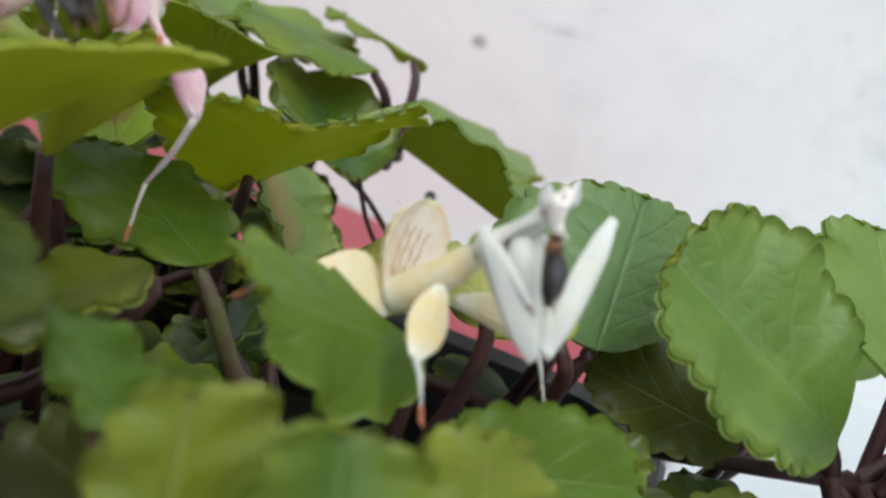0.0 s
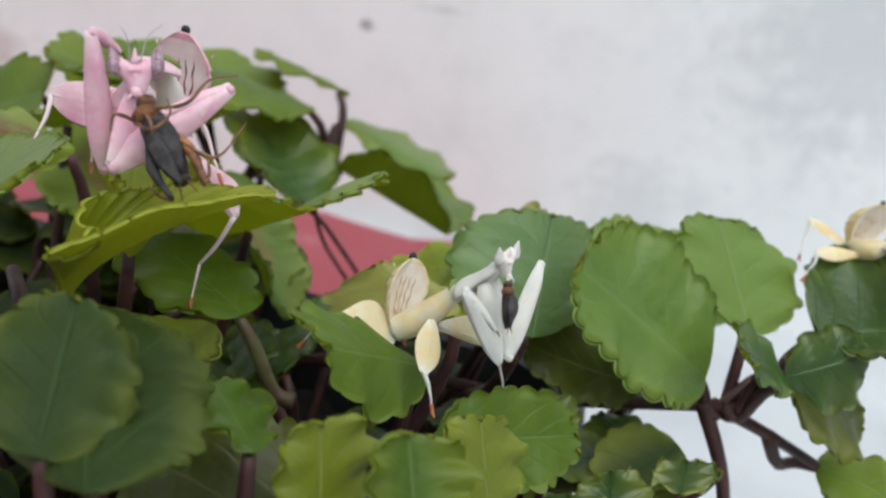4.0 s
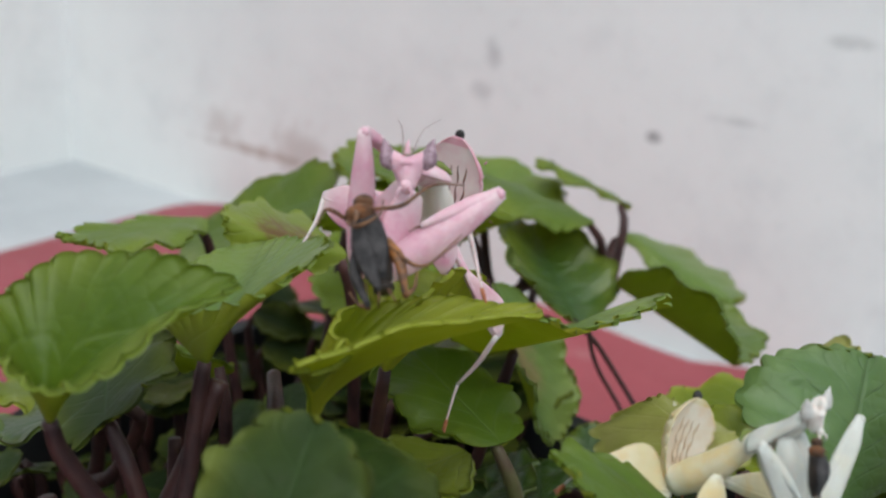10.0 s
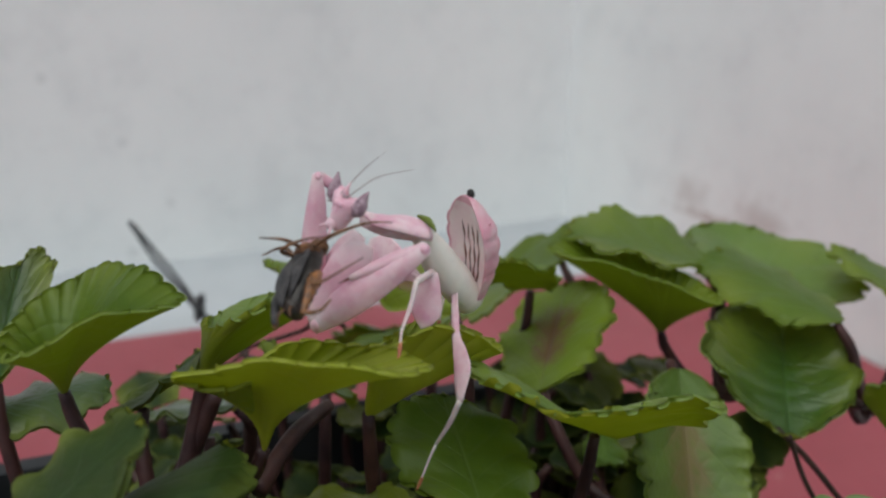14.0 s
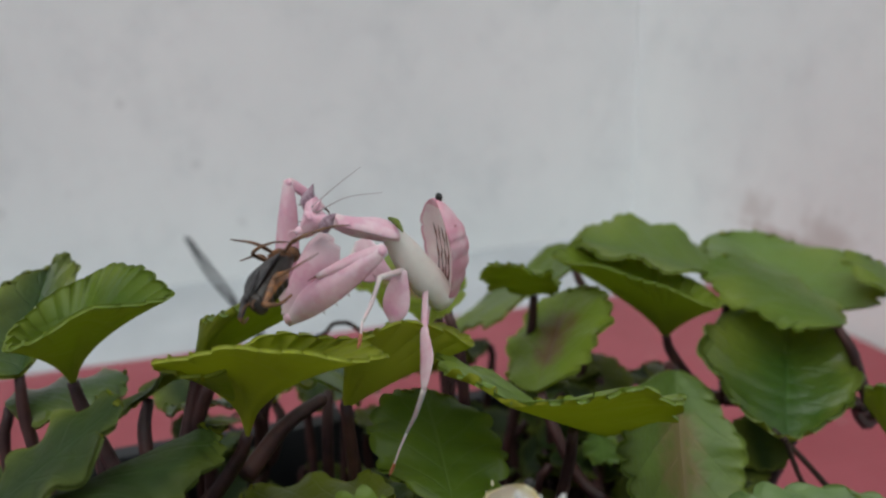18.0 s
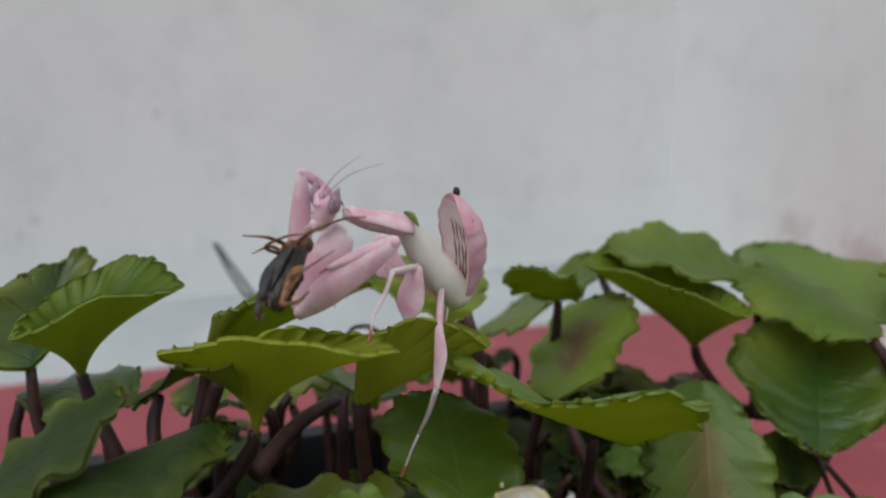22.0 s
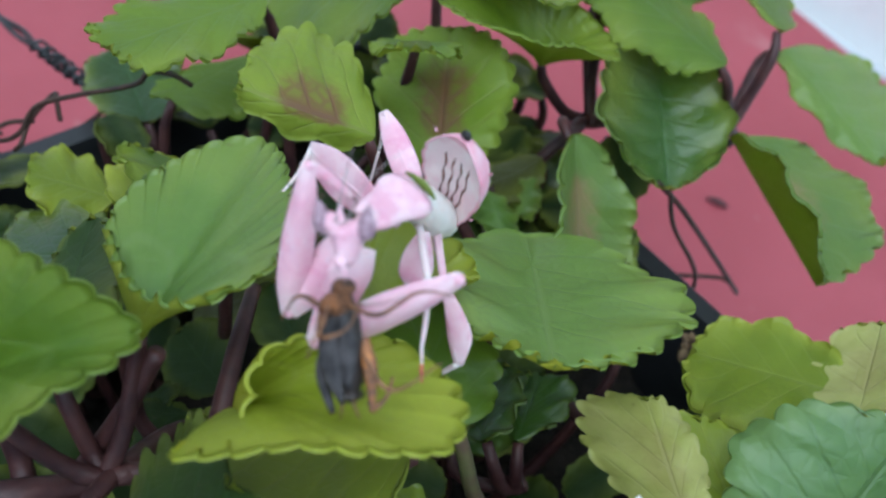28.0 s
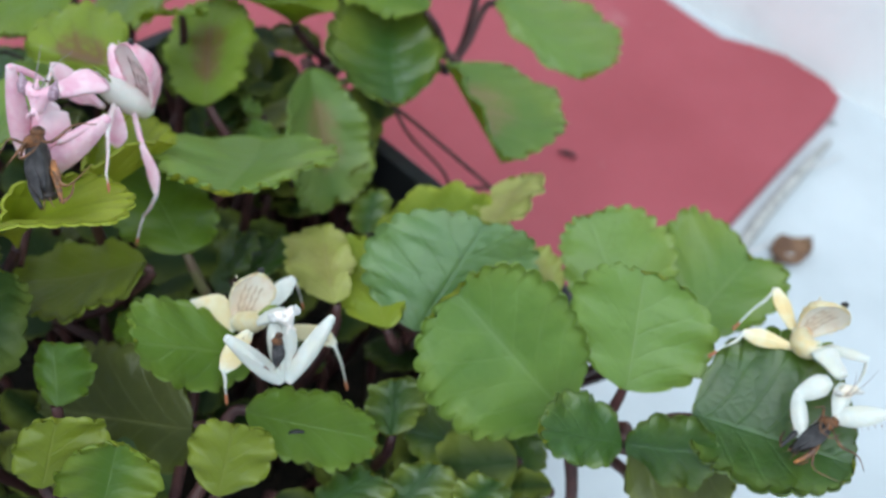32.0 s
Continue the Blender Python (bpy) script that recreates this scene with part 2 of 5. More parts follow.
def wall_material():
    """Old white limewash: patches, scuffs, trowel marks and small chips."""
    k = Nodes("limewash")
    big = k.noise(3.5, 6.0, 0.62)
    mid = k.noise(16.0, 6.0, 0.7)
    fine = k.noise(75.0, 5.0, 0.7)
    tall = k.noise(9.0, 4.0, 0.6, stretch=(1, 1, 0.12))
    col = k.mix(k.step(big, 0.35, 0.68), (0.82, 0.835, 0.835), (0.885, 0.89, 0.885))
    col = k.mix(k.math("MULTIPLY", k.step(mid, 0.46, 0.74), 0.26), col, (0.56, 0.58, 0.60))
    col = k.mix(k.math("MULTIPLY", k.step(tall, 0.55, 0.75), 0.25), col, (0.86, 0.86, 0.87))
    col = k.mix(k.math("MULTIPLY", k.step(fine, 0.58, 0.80), 0.24), col, (0.50, 0.49, 0.48))
    # stains and scuffs that have a place of their own on the back wall
    at = k.tree.nodes.new("ShaderNodeNewGeometry").outputs["Position"]
    warp = k.node("ShaderNodeTexNoise", Scale=70.0, Detail=4.0)
    k.link(at, warp.inputs["Vector"])
    for x, z, w, h, amount, tone in ((-0.156, 0.150, 0.006, 0.005, 0.8, (0.25, 0.25, 0.26)), (-0.156, 0.138, 0.009, 0.009, 0.6, (0.86, 0.85, 0.85)), (-0.289, 0.189, 0.010, 0.012, 0.5, (0.40, 0.40, 0.41)),
                                     (-0.296, 0.158, 0.010, 0.012, 0.4, (0.42, 0.42, 0.43)), (-0.101, 0.171, 0.018, 0.004, 0.4, (0.45, 0.45, 0.45)), (-0.478, 0.073, 0.038, 0.030, 0.55, (0.50, 0.42, 0.39)),
                                     (-0.574, 0.081, 0.030, 0.020, 0.45, (0.55, 0.48, 0.45)), (-0.528, 0.064, 0.080, 0.006, 0.6, (0.38, 0.27, 0.22)), (-0.043, 0.230, 0.018, 0.005, 0.4, (0.45, 0.45, 0.45)),
                                     (0.16, 0.20, 0.09, 0.10, 0.45, (0.50, 0.53, 0.55)), (0.05, 0.06, 0.05, 0.05, 0.35, (0.52, 0.54, 0.56)), (-0.79, 0.30, 0.014, 0.50, 0.7, (0.86, 0.87, 0.88))):
        m = k.node("ShaderNodeMapping", Location=(-x / w, -0.5 / 0.06, -z / h), Scale=(1 / w, 1 / 0.06, 1 / h))
        k.link(at, m.inputs[0])
        far = k.tree.nodes.new("ShaderNodeVectorMath")
        far.operation = "LENGTH"
        k.link(m.outputs[0], far.inputs[0])
        spot = k.step(k.math("ADD", far.outputs["Value"], k.math("MULTIPLY", k.math("SUBTRACT", warp.outputs["Fac"], 0.5), 1.8)), 1.15, 0.2)
        col = k.mix(k.math("MULTIPLY", spot, amount), col, tone)
    chips = k.step(k.noise(38.0, 2.0, 0.4), 0.735, 0.77)
    col = k.mix(k.math("MULTIPLY", chips, 0.22), col, (0.40, 0.39, 0.39))
    k.bump(k.math("ADD", k.math("MULTIPLY", mid, 0.7), k.math("MULTIPLY", fine, 0.3)), 0.35, 0.004)
    return k.finish(col, 0.85, spec=0.2)


def red_material():
    k = Nodes("red_oxide_paint")
    big, fine = k.noise(6.0, 5.0), k.noise(120.0, 5.0, 0.7)
    col = k.mix(k.step(big, 0.3, 0.7), (0.275, 0.049, 0.062), (0.345, 0.071, 0.090))
    scr = k.step(k.noise(26.0, 3.0, 0.5, stretch=(0.35, 1.2, 1)), 0.66, 0.74)
    col = k.mix(k.math("MULTIPLY", scr, 0.4), col, (0.55, 0.36, 0.35))
    col = k.mix(k.math("MULTIPLY", k.step(fine, 0.6, 0.75), 0.2), col, (0.20, 0.03, 0.035))
    dust = k.step(k.noise(70.0, 3.0), 0.70, 0.76)
    col = k.mix(k.math("MULTIPLY", dust, 0.3), col, (0.62, 0.45, 0.43))
    k.bump(fine, 0.15, 0.0006)
    return k.finish(col, k.math("ADD", 0.42, k.math("MULTIPLY", fine, 0.2)), spec=0.4)


WALL = wall_material()
RED = red_material()
FLOOR = plain("pale_cement", (0.44, 0.465, 0.49), (0.54, 0.565, 0.59), 7.0, 0.6, bump=0.4, size=0.002)
PLASTER = plain("bare_plaster", (0.55, 0.50, 0.48), (0.66, 0.63, 0.61), 60.0, 0.9, bump=0.6, size=0.001)
POT = plain("black_plastic", (0.012, 0.013, 0.015), (0.022, 0.023, 0.026), 50.0, 0.42, bump=0.1)
SOIL = plain("dark_soil", (0.008, 0.006, 0.004), (0.030, 0.021, 0.014), 220.0, 0.95, bump=1.0, size=0.003)
STEM = plain("purple_brown_stem", (0.026, 0.009, 0.011), (0.076, 0.028, 0.025), 120.0, 0.5, bump=0.4)
STALK_GREEN = plain("brown_green_stem", (0.080, 0.045, 0.030), (0.105, 0.110, 0.040), 120.0, 0.5, bump=0.4)
WIRE = plain("dark_steel_wire", (0.035, 0.036, 0.038), (0.07, 0.072, 0.076), 300.0, 0.45, 0.7, bump=0.3)
RUST = plain("rusty_thin_wire", (0.030, 0.018, 0.014), (0.070, 0.040, 0.028), 400.0, 0.6, 0.4, bump=0.3)


# ---- building helpers ----
def link_mesh(name, verts, faces, mats, parent=None, uvs=None, index=None, smooth=True, label=""):
    me = bpy.data.meshes.new(name)
    me.from_pydata([tuple(p) for p in verts], [], faces)
    for m in mats:
        me.materials.append(m)
    if uvs is not None:
        layer = me.uv_layers.new(name="UVMap")
        flat = np.empty(len(me.loops), dtype=np.int32)
        me.loops.foreach_get("vertex_index", flat)
        layer.data.foreach_set("uv", np.asarray(uvs, dtype=np.float32)[flat].ravel())
    if index is not None:
        me.polygons.foreach_set("material_index", np.asarray(index, dtype=np.int32))
    me.polygons.foreach_set("use_smooth", np.full(len(me.polygons), smooth))
    me.update()
    ob = new(name, me)
    ob.parent = parent
    if label:
        ob["label"] = label
    return ob


def part(name, bm, material, parent=None, label=""):
    me = bpy.data.meshes.new(name)
    bm.to_mesh(me)
    bm.free()
    me.materials.append(material)
    ob = new(name, me)
    ob.parent = parent
    if label:
        ob["label"] = label
    return ob


def group(name, at=(0, 0, 0)):
    ob = new(name)
    ob.empty_display_size = 0.01
    ob.location = at
    return ob


def spline(points, n):
    """n places along a smooth curve through the points."""
    p = np.array(points, float)
    if len(p) == 2:
        return p[0] + np.linspace(0, 1, n)[:, None] * (p[1] - p[0])
    q = np.vstack([2 * p[0] - p[1], p, 2 * p[-1] - p[-2]])
    t = np.linspace(0, len(p) - 1, n)
    i = np.minimum(t.astype(int), len(p) - 2)
    f = (t - i)[:, None]
    a, b, c, d = q[i], q[i + 1], q[i + 2], q[i + 3]
    return 0.5 * (2 * b + (c - a) * f + (2 * a - 5 * b + 4 * c - d) * f**2 + (3 * b - a - 3 * c + d) * f**3)


def tube_data(points, radii, n=16, seg=10, flat=None, ratio=1.0):
    """Verts and faces of a limb through the points; flat: the way in which it is thinner, by ratio."""
    c = spline(points, n)
    r = np.interp(np.linspace(0, 1, n), np.linspace(0, 1, len(radii)), radii)
    tan = np.gradient(c, axis=0)
    tan /= np.linalg.norm(tan, axis=1)[:, None] + 1e-12
    ref = np.array(flat if flat is not None else (0.31, 0.2, 0.93), float)
    verts, faces = [], []
    for k in range(n):
        a = ref - tan[k] * (ref @ tan[k])
        a /= np.linalg.norm(a) + 1e-12
        b = np.cross(tan[k], a)
        for s in range(seg):
            w = 2 * math.pi * s / seg
            verts.append(c[k] + r[k] * (math.cos(w) * a * ratio + math.sin(w) * b))
    for k in range(n - 1):
        for s in range(seg):
            t = (s + 1) % seg
            faces.append((k * seg + s, k * seg + t, (k + 1) * seg + t, (k + 1) * seg + s))
    faces.append(tuple(range(seg))[::-1])
    faces.append(tuple((n - 1) * seg + s for s in range(seg)))
    return verts, faces


def tube(name, points, radii, material, parent=None, n=16, seg=10, flat=None, ratio=1.0, label=""):
    v, f = tube_data(points, radii, n, seg, flat, ratio)
    uvs = [(i / (n - 1), j / seg) for i in range(n) for j in range(seg)]
    return link_mesh(name, v, f, [material], parent, uvs, label=label)


def box(name, x0, x1, y0, y1, z0, z1, material, parent=None, bevel=0.0, label=""):
    bm = bmesh.new()
    bmesh.ops.create_cube(bm, size=1.0)
    for v in bm.verts:
        v.co = Vector((x0 + (v.co.x + 0.5) * (x1 - x0), y0 + (v.co.y + 0.5) * (y1 - y0), z0 + (v.co.z + 0.5) * (z1 - z0)))
    if bevel:
        bmesh.ops.bevel(bm, geom=bm.edges[:], offset=bevel, segments=2, affect="EDGES")
    return part(name, bm, material, parent, label)


# ---- the setting ----
WALL_Y = 0.50
tagged(box("wall_back", -0.80, 2.2, WALL_Y, WALL_Y + 0.15, -0.05, 2.4, WALL), "white limewashed plaster wall with scuffs and small chips", "wall", kind="structure")
tagged(box("wall_side", -0.95, -0.80, -1.2, WALL_Y + 0.15, -0.05, 2.4, WALL), "smooth white plaster wall meeting the other at a corner", "wall", kind="structure")
# added out of view: closes the place and cuts sky light from the camera side
tagged(box("unseen_wall_front", -0.95, 2.35, -1.35, -1.2, -0.05, 1.2, WALL), "unseen white wall added behind the camera to block low sky light", "wall", kind="structure")
tagged(box("floor", -0.95, 2.2, -1.2, WALL_Y + 0.1, -0.06, 0.0, FLOOR), "pale grey-white cement floor beside the red board", "floor", kind="structure")


def red_board():
    """A thin board with one rounded corner, lying on the floor."""
    x0, y0, y1, r = -0.592, -0.75, 0.496, 0.05
    worn = [(0.070, y0), (0.013, 0.315), (0.004, 0.390), (-0.005, 0.470), (-0.010, 0.486), (-0.024, 0.494), (-0.060, y1), (-0.080, 0.489), (-0.098, 0.479), (-0.125, 0.481), (-0.160, 0.486), (-0.240, y1)]
    ring = worn + [(x0 + r - r * math.sin(a), y1 - r + r * math.cos(a)) for a in np.linspace(0, math.pi / 2, 9)]
    ring += [(x0, y0)]
    bm = bmesh.new()
    low = [bm.verts.new((x, y, 0.0)) for x, y in ring]
    bm.faces.new(low)
    ex = bmesh.ops.extrude_face_region(bm, geom=bm.faces[:])
    for v in ex["geom"]:
        if isinstance(v, bmesh.types.BMVert):
            v.co.z = 0.008
    bmesh.ops.recalc_face_normals(bm, faces=bm.faces[:])
    bmesh.ops.bevel(bm, geom=[e for e in bm.edges if all(v.co.z > 0.004 for v in e.verts)], offset=0.0012, segments=2, affect="EDGES")
    return tagged(part("board", bm, RED), "thin dark red painted board on the floor", "board")


red_board()


# ---- the pot ----
POT_AT = (-0.0375, 0.0075)


def rounded(hx, hy, r, z, n=7):
    """A rectangle with rounded corners, as a ring of places."""
    ring = []
    for cx, cy, a0 in ((hx - r, hy - r, 0), (-hx + r, hy - r, 90), (-hx + r, -hy + r, 180), (hx - r, -hy + r, 270)):
        ring += [(cx + r * math.cos(radians(a0 + 90 * k / (n - 1))), cy + r * math.sin(radians(a0 + 90 * k / (n - 1))), z) for k in range(n)]
    return ring


def pot():
    g = tagged(group("hanging_planter", (*POT_AT, 0.008)), "square black plastic hanging planter with wire hanger, on red board", "plant pot")
    rings = [(0.086, 0.0, 0.02), (0.090, 0.003, 0.022), (0.100, 0.128, 0.024), (0.1015, 0.131, 0.025), (0.1075, 0.132, 0.028), (0.1080, 0.1435, 0.028), (0.1065, 0.145, 0.027), (0.1015, 0.144, 0.024), (0.0985, 0.126, 0.022), (0.088, 0.010, 0.018)]
    verts, faces = [], []
    for h, z, r in rings:
        verts += rounded(h, h, r, z)
    m = 28
    for k in range(len(rings) - 1):
        faces += [(k * m + s, k * m + (s + 1) % m, (k + 1) * m + (s + 1) % m, (k + 1) * m + s) for s in range(m)]
    faces += [tuple(range(m))[::-1], tuple((len(rings) - 1) * m + s for s in range(m))]
    link_mesh("pot_body", verts, faces, [POT], g, smooth=False)
    bm = bmesh.new()
    bmesh.ops.create_grid(bm, x_segments=24, y_segments=24, size=0.0965)
    for v in bm.verts:
        v.co.z = 0.112 + 0.010 * noise.noise(v.co * 38) + 0.004 * noise.noise(v.co * 140)
    part("soil", bm, SOIL, g, "dark moist potting soil")
    return g


planter = pot()

# ---- the plant ----
plant = tagged(group("trailing_plant", (POT_AT[0], POT_AT[1], 0.125)), "leafy trailing plant with scalloped green and yellow leaves", "plant")
PLANT_AT = np.array([POT_AT[0], POT_AT[1], 0.125])
rng = random.Random(4)


# where the creeping stems carry their leaves
NODES = [(0.100, 0.055, 0.187), (-0.050, 0.104, 0.186), (-0.020, -0.040, 0.200), (-0.010, -0.022, 0.190), (-0.026, 0.056, 0.178), (-0.080, 0.060, 0.172), (0.045, 0.050, 0.176), (0.030, -0.010, 0.178),
         (0.010, 0.030, 0.168), (-0.075, -0.015, 0.176), (0.055, -0.030, 0.186), (-0.028, 0.135, 0.186)]


def outline(u, full=0.46):
    """Half width of a blade along its length, 1 at its widest."""
    v = np.clip(u, 0, 1) ** 1.06
    return np.clip(4 * v * (1 - v), 0, 1) ** full


def sheet(name, top, uv, thick, mats, closed=False):
    """A blade with thickness from a grid of places."""
    nu, m = top.shape[:2]
    du, dv = np.gradient(top, axis=0), np.gradient(top, axis=1)
    nrm = np.cross(du, dv)
    nrm /= np.linalg.norm(nrm, axis=2)[:, :, None] + 1e-9
    mean = nrm.reshape(-1, 3).mean(0)
    nrm[np.linalg.norm(nrm, axis=2) < 0.5] = mean / (np.linalg.norm(mean) + 1e-9)
    verts = np.concatenate([top.reshape(-1, 3), (top - thick * nrm).reshape(-1, 3)])
    uvs = np.concatenate([uv.reshape(-1, 2)] * 2)
    k0 = nu * m
    faces, index = [], []
    for i in range(nu - 1):
        for j in range(m if closed else m - 1):
            t = (j + 1) % m
            q = (i * m + j, (i + 1) * m + j, (i + 1) * m + t, i * m + t)
            faces += [q, tuple(k0 + x for x in q[::-1])]
            index += [0, 1]
    if closed:
        rim = [(nu - 1) * m + j for j in range(m)]
    else:
        rim = [i * m for i in range(nu)] + [(nu - 1) * m + j for j in range(1, m)] + [i * m + m - 1 for i in range(nu - 2, -1, -1)] + [j for j in range(m - 2, 0, -1)]
    for a, d in zip(rim, rim[1:] + rim[:1]):
        faces.append((a, d, d + k0, a + k0))
        index.append(2)
    return link_mesh(name, verts, faces, mats, plant, uvs, index)


def petiole(ob, at, away, root, stalk):
    if root is None:
        low_nodes = [np.array(q) - PLANT_AT for q in NODES if q[2] - PLANT_AT[2] < at[2] - 0.004] or [np.array([at[0], at[1], 0.0])]
        root = min(low_nodes, key=lambda q: np.linalg.norm(q - at)) + np.array([rng.uniform(-0.0015, 0.0015), rng.uniform(-0.0015, 0.0015), -0.001])
        if np.linalg.norm(root - at) > 0.034:
            root = np.array([at[0] * 0.75 + rng.uniform(-0.01, 0.01), at[1] * 0.75 + rng.uniform(-0.01, 0.01), 0.0])
            root[:2] = np.clip(root[:2], -0.09, 0.09)
    else:
        root = np.array(root, float) - PLANT_AT
    away = away * 0.5 + at * 0.38 + root * 0.12
    half_way = away * 0.5 + root * 0.5 + np.array([0, 0, -0.004])
    tube("petiole", [root, half_way, away, at], [0.0018, 0.0015, 0.0014, 0.0011], stalk, ob, n=12, seg=7)


def leaf(base, tip, left, right, bend=0.0, tone="g", under=None, teeth=14, nu=99, half=7, wave=0.0012, thick=0.0008, root=None, stalk=STEM, name="leaf", attach=0.0, fold=0.5, droop=0.035, full=0.46, crease=0.0, heart=0.0, quilt=None):
    """One blade from where its base, tip and two sides lie, with its stalk down to root."""
    b, t, l, r = (np.array(p, float) - PLANT_AT for p in (base, tip, left, right))
    c = (b + t) / 2
    axis = t - b
    n = np.cross(axis, l - r)
    n /= np.linalg.norm(n)
    size = np.linalg.norm(axis)
    u = 0.5 - 0.5 * np.cos(np.linspace(0.0, math.pi, nu))
    u = 0.6 * u + 0.4 * np.linspace(0, 1, nu)
    w = outline(u, full)
    broad = np.linalg.norm(l - r) / (2 * size)
    du, dw = np.gradient(u), np.gradient(w) * broad
    arc = np.concatenate([[0], np.cumsum(np.hypot(du, dw)[1:])])
    if teeth == 14:
        teeth = int(np.clip(round(1.25 * size / 0.0034), 7, 15))
    tooth = 0.054 * min(1.0, broad / 0.40) * (np.abs(np.sin(math.pi * teeth * arc / arc[-1])) ** 0.62 - 0.7) * np.clip((u - 0.05) * 14, 0, 1)
    tooth *= 1 + 0.35 * np.sin(arc / arc[-1] * 23 + rng.uniform(0, 6.28))
    quilt = (0.7 if tone == "v" else 0.28) if quilt is None else quilt
    grow_u, grow_w = -tooth * dw / np.hypot(du, dw), tooth * du / np.hypot(du, dw) / broad
    ph = rng.uniform(0, 6.28)
    top = np.empty((nu, 2 * half + 1, 3))
    uv = np.empty((nu, 2 * half + 1, 2))
    k = size / 0.04
    for j in range(-half, half + 1):
        s = abs(j) / half
        way = (l if j > 0 else r) - c
        lift = (way @ n) * n
        flat = way - lift
        lift = lift + crease * size * n
        grow = w * s + grow_w * s**6
        mid = b + (u + grow_u * s**6 - heart * s**1.5 * np.clip(1 - u / 0.55, 0, 1) ** 2)[:, None] * axis + (bend * size * 4 * u * (1 - u))[:, None] * n
        rip = wave * s**2 * np.sin(u * 17 + ph + (0 if j > 0 else 2.1)) * np.minimum(1, w * 1.5)
        rip -= droop * size * s**4 * w
        rip += 0.0013 * quilt * k * (np.abs(np.sin(math.pi * (5.0 * u - 1.9 * s**0.85 + 0.25 * math.sin(ph + j)))) - 0.6) * 4 * s * (1 - s) * w
        top[:, j + half] = mid + grow[:, None] * flat + (w * s * s**fold)[:, None] * lift + rip[:, None] * n
        uv[:, j + half] = np.stack([u, np.full(nu, 0.5 + 0.5 * j / half)], 1)
    ob = sheet(name, top, uv, thick, [LEAF[tone], under or UNDER, LEAF[tone]], False)
    at = b + attach * axis + (bend * size * 4 * attach * (1 - attach) - 0.0006) * n
    petiole(ob, at + axis * 0.03 - n * 0.0008, at - (0.004 if attach else 0.006) * (axis / size) - n * 0.005, root, stalk)
    return ob


def cup_leaf(base, rim, tone="y", deep=0.7, nu=18, m=260):
    """A blade that opens like a shallow funnel round its stalk, its scalloped edge through the rim's places."""
    b = np.array(base) - PLANT_AT
    ring = [np.array(p) - PLANT_AT for p in rim]
    loop = spline(ring[-2:] + ring + ring[:2], (len(ring) + 3) * 40 + 1)[80:80 + len(ring) * 40]
    far = np.concatenate([[0], np.cumsum(np.linalg.norm(np.diff(np.vstack([loop, loop[:1]]), axis=0), axis=1))])
    at = np.linspace(0, far[-1], m, endpoint=False)
    loop = np.stack([np.interp(at, far, np.append(loop[:, k], loop[0, k])) for k in range(3)], 1)
    out = loop - loop.mean(0)
    out /= np.linalg.norm(out, axis=1)[:, None]
    turn = np.arange(m) / m
    teeth = round(far[-1] / 0.0041)
    scallop = out * (0.0017 * (1 + 0.3 * np.sin(turn * 31)) * (np.abs(np.sin(math.pi * teeth * turn + 0.5 * np.sin(turn * 19))) ** 0.62 - 0.7))[:, None]
    loop[:, 2] += 0.0003 * np.sin(turn * 44 + 1)
    top, uv = np.empty((nu, m, 3)), np.empty((nu, m, 2))
    for i in range(nu):
        s = i / (nu - 1)
        p = b + (loop - b) * s
        p[:, 2] = b[2] + (loop[:, 2] - b[2]) * s**deep + 0.0002 * (np.abs(np.sin(turn * math.pi * 7)) - 0.6) * 4 * s * (1 - s)
        top[i] = p + scallop * s**5
        uv[i] = np.stack([0.35 + 0.3 * np.abs(((turn * 2) % 2) - 1), 0.5 + 0.5 * s * np.where(turn < 0.5, 1, -1)], 1)
    area = sum(np.cross(loop[k] - b, loop[(k + 1) % m] - b) for k in range(m))
    if area[2] < 0:
        top, uv = top[:, ::-1], uv[:, ::-1]
    ob = sheet("leaf", top, uv, 0.0007, [LEAF[tone], UNDER_Y if tone == "y" else UNDER, LEAF[tone]], True)
    petiole(ob, b + np.array([0, 0, 0.0006]), b - np.array([0.001, 0, 0.006]), None, STEM)
    return ob


leaf((-0.0133, 0.0440, 0.2045), (0.0143, 0.0167, 0.2266), (0.0160, 0.0478, 0.2248), (-0.0113, 0.0153, 0.2262), 0, "l", attach=0.12, full=0.50, fold=0.15, under=UNDER_Y, quilt=0.35, heart=0.40)
leaf((-0.0394, 0.1143, 0.1978), (-0.0200, 0.1005, 0.1880), (-0.0224, 0.1226, 0.2003), (-0.0380, 0.0880, 0.2085), 0, "d", heart=0.62, fold=0.9, quilt=0.7)
leaf((-0.0371, 0.0803, 0.2018), (-0.0126, 0.0705, 0.1694), (-0.0163, 0.0887, 0.1839), (-0.0111, 0.0540, 0.1958), 0, "t")
leaf((-0.0458, 0.0478, 0.1980), (-0.0699, 0.0682, 0.2137), (-0.0755, 0.0523, 0.1993), (-0.0461, 0.0657, 0.2141), 0, "s")
leaf((-0.0430, 0.0261, 0.2226), (-0.0590, 0.0068, 0.2307), (-0.0500, 0.0150, 0.2219), (-0.0701, 0.0335, 0.2259), 0, "s")
leaf((-0.0633, 0.1092, 0.2147), (-0.0888, 0.0794, 0.2207), (-0.0637, 0.0804, 0.2230), (-0.0974, 0.1077, 0.2223), 0.03, "g")
leaf((-0.0578, 0.1471, 0.2017), (-0.1084, 0.1404, 0.2120), (-0.0668, 0.1160, 0.2134), (-0.0731, 0.1653, 0.2100), 0, "l")
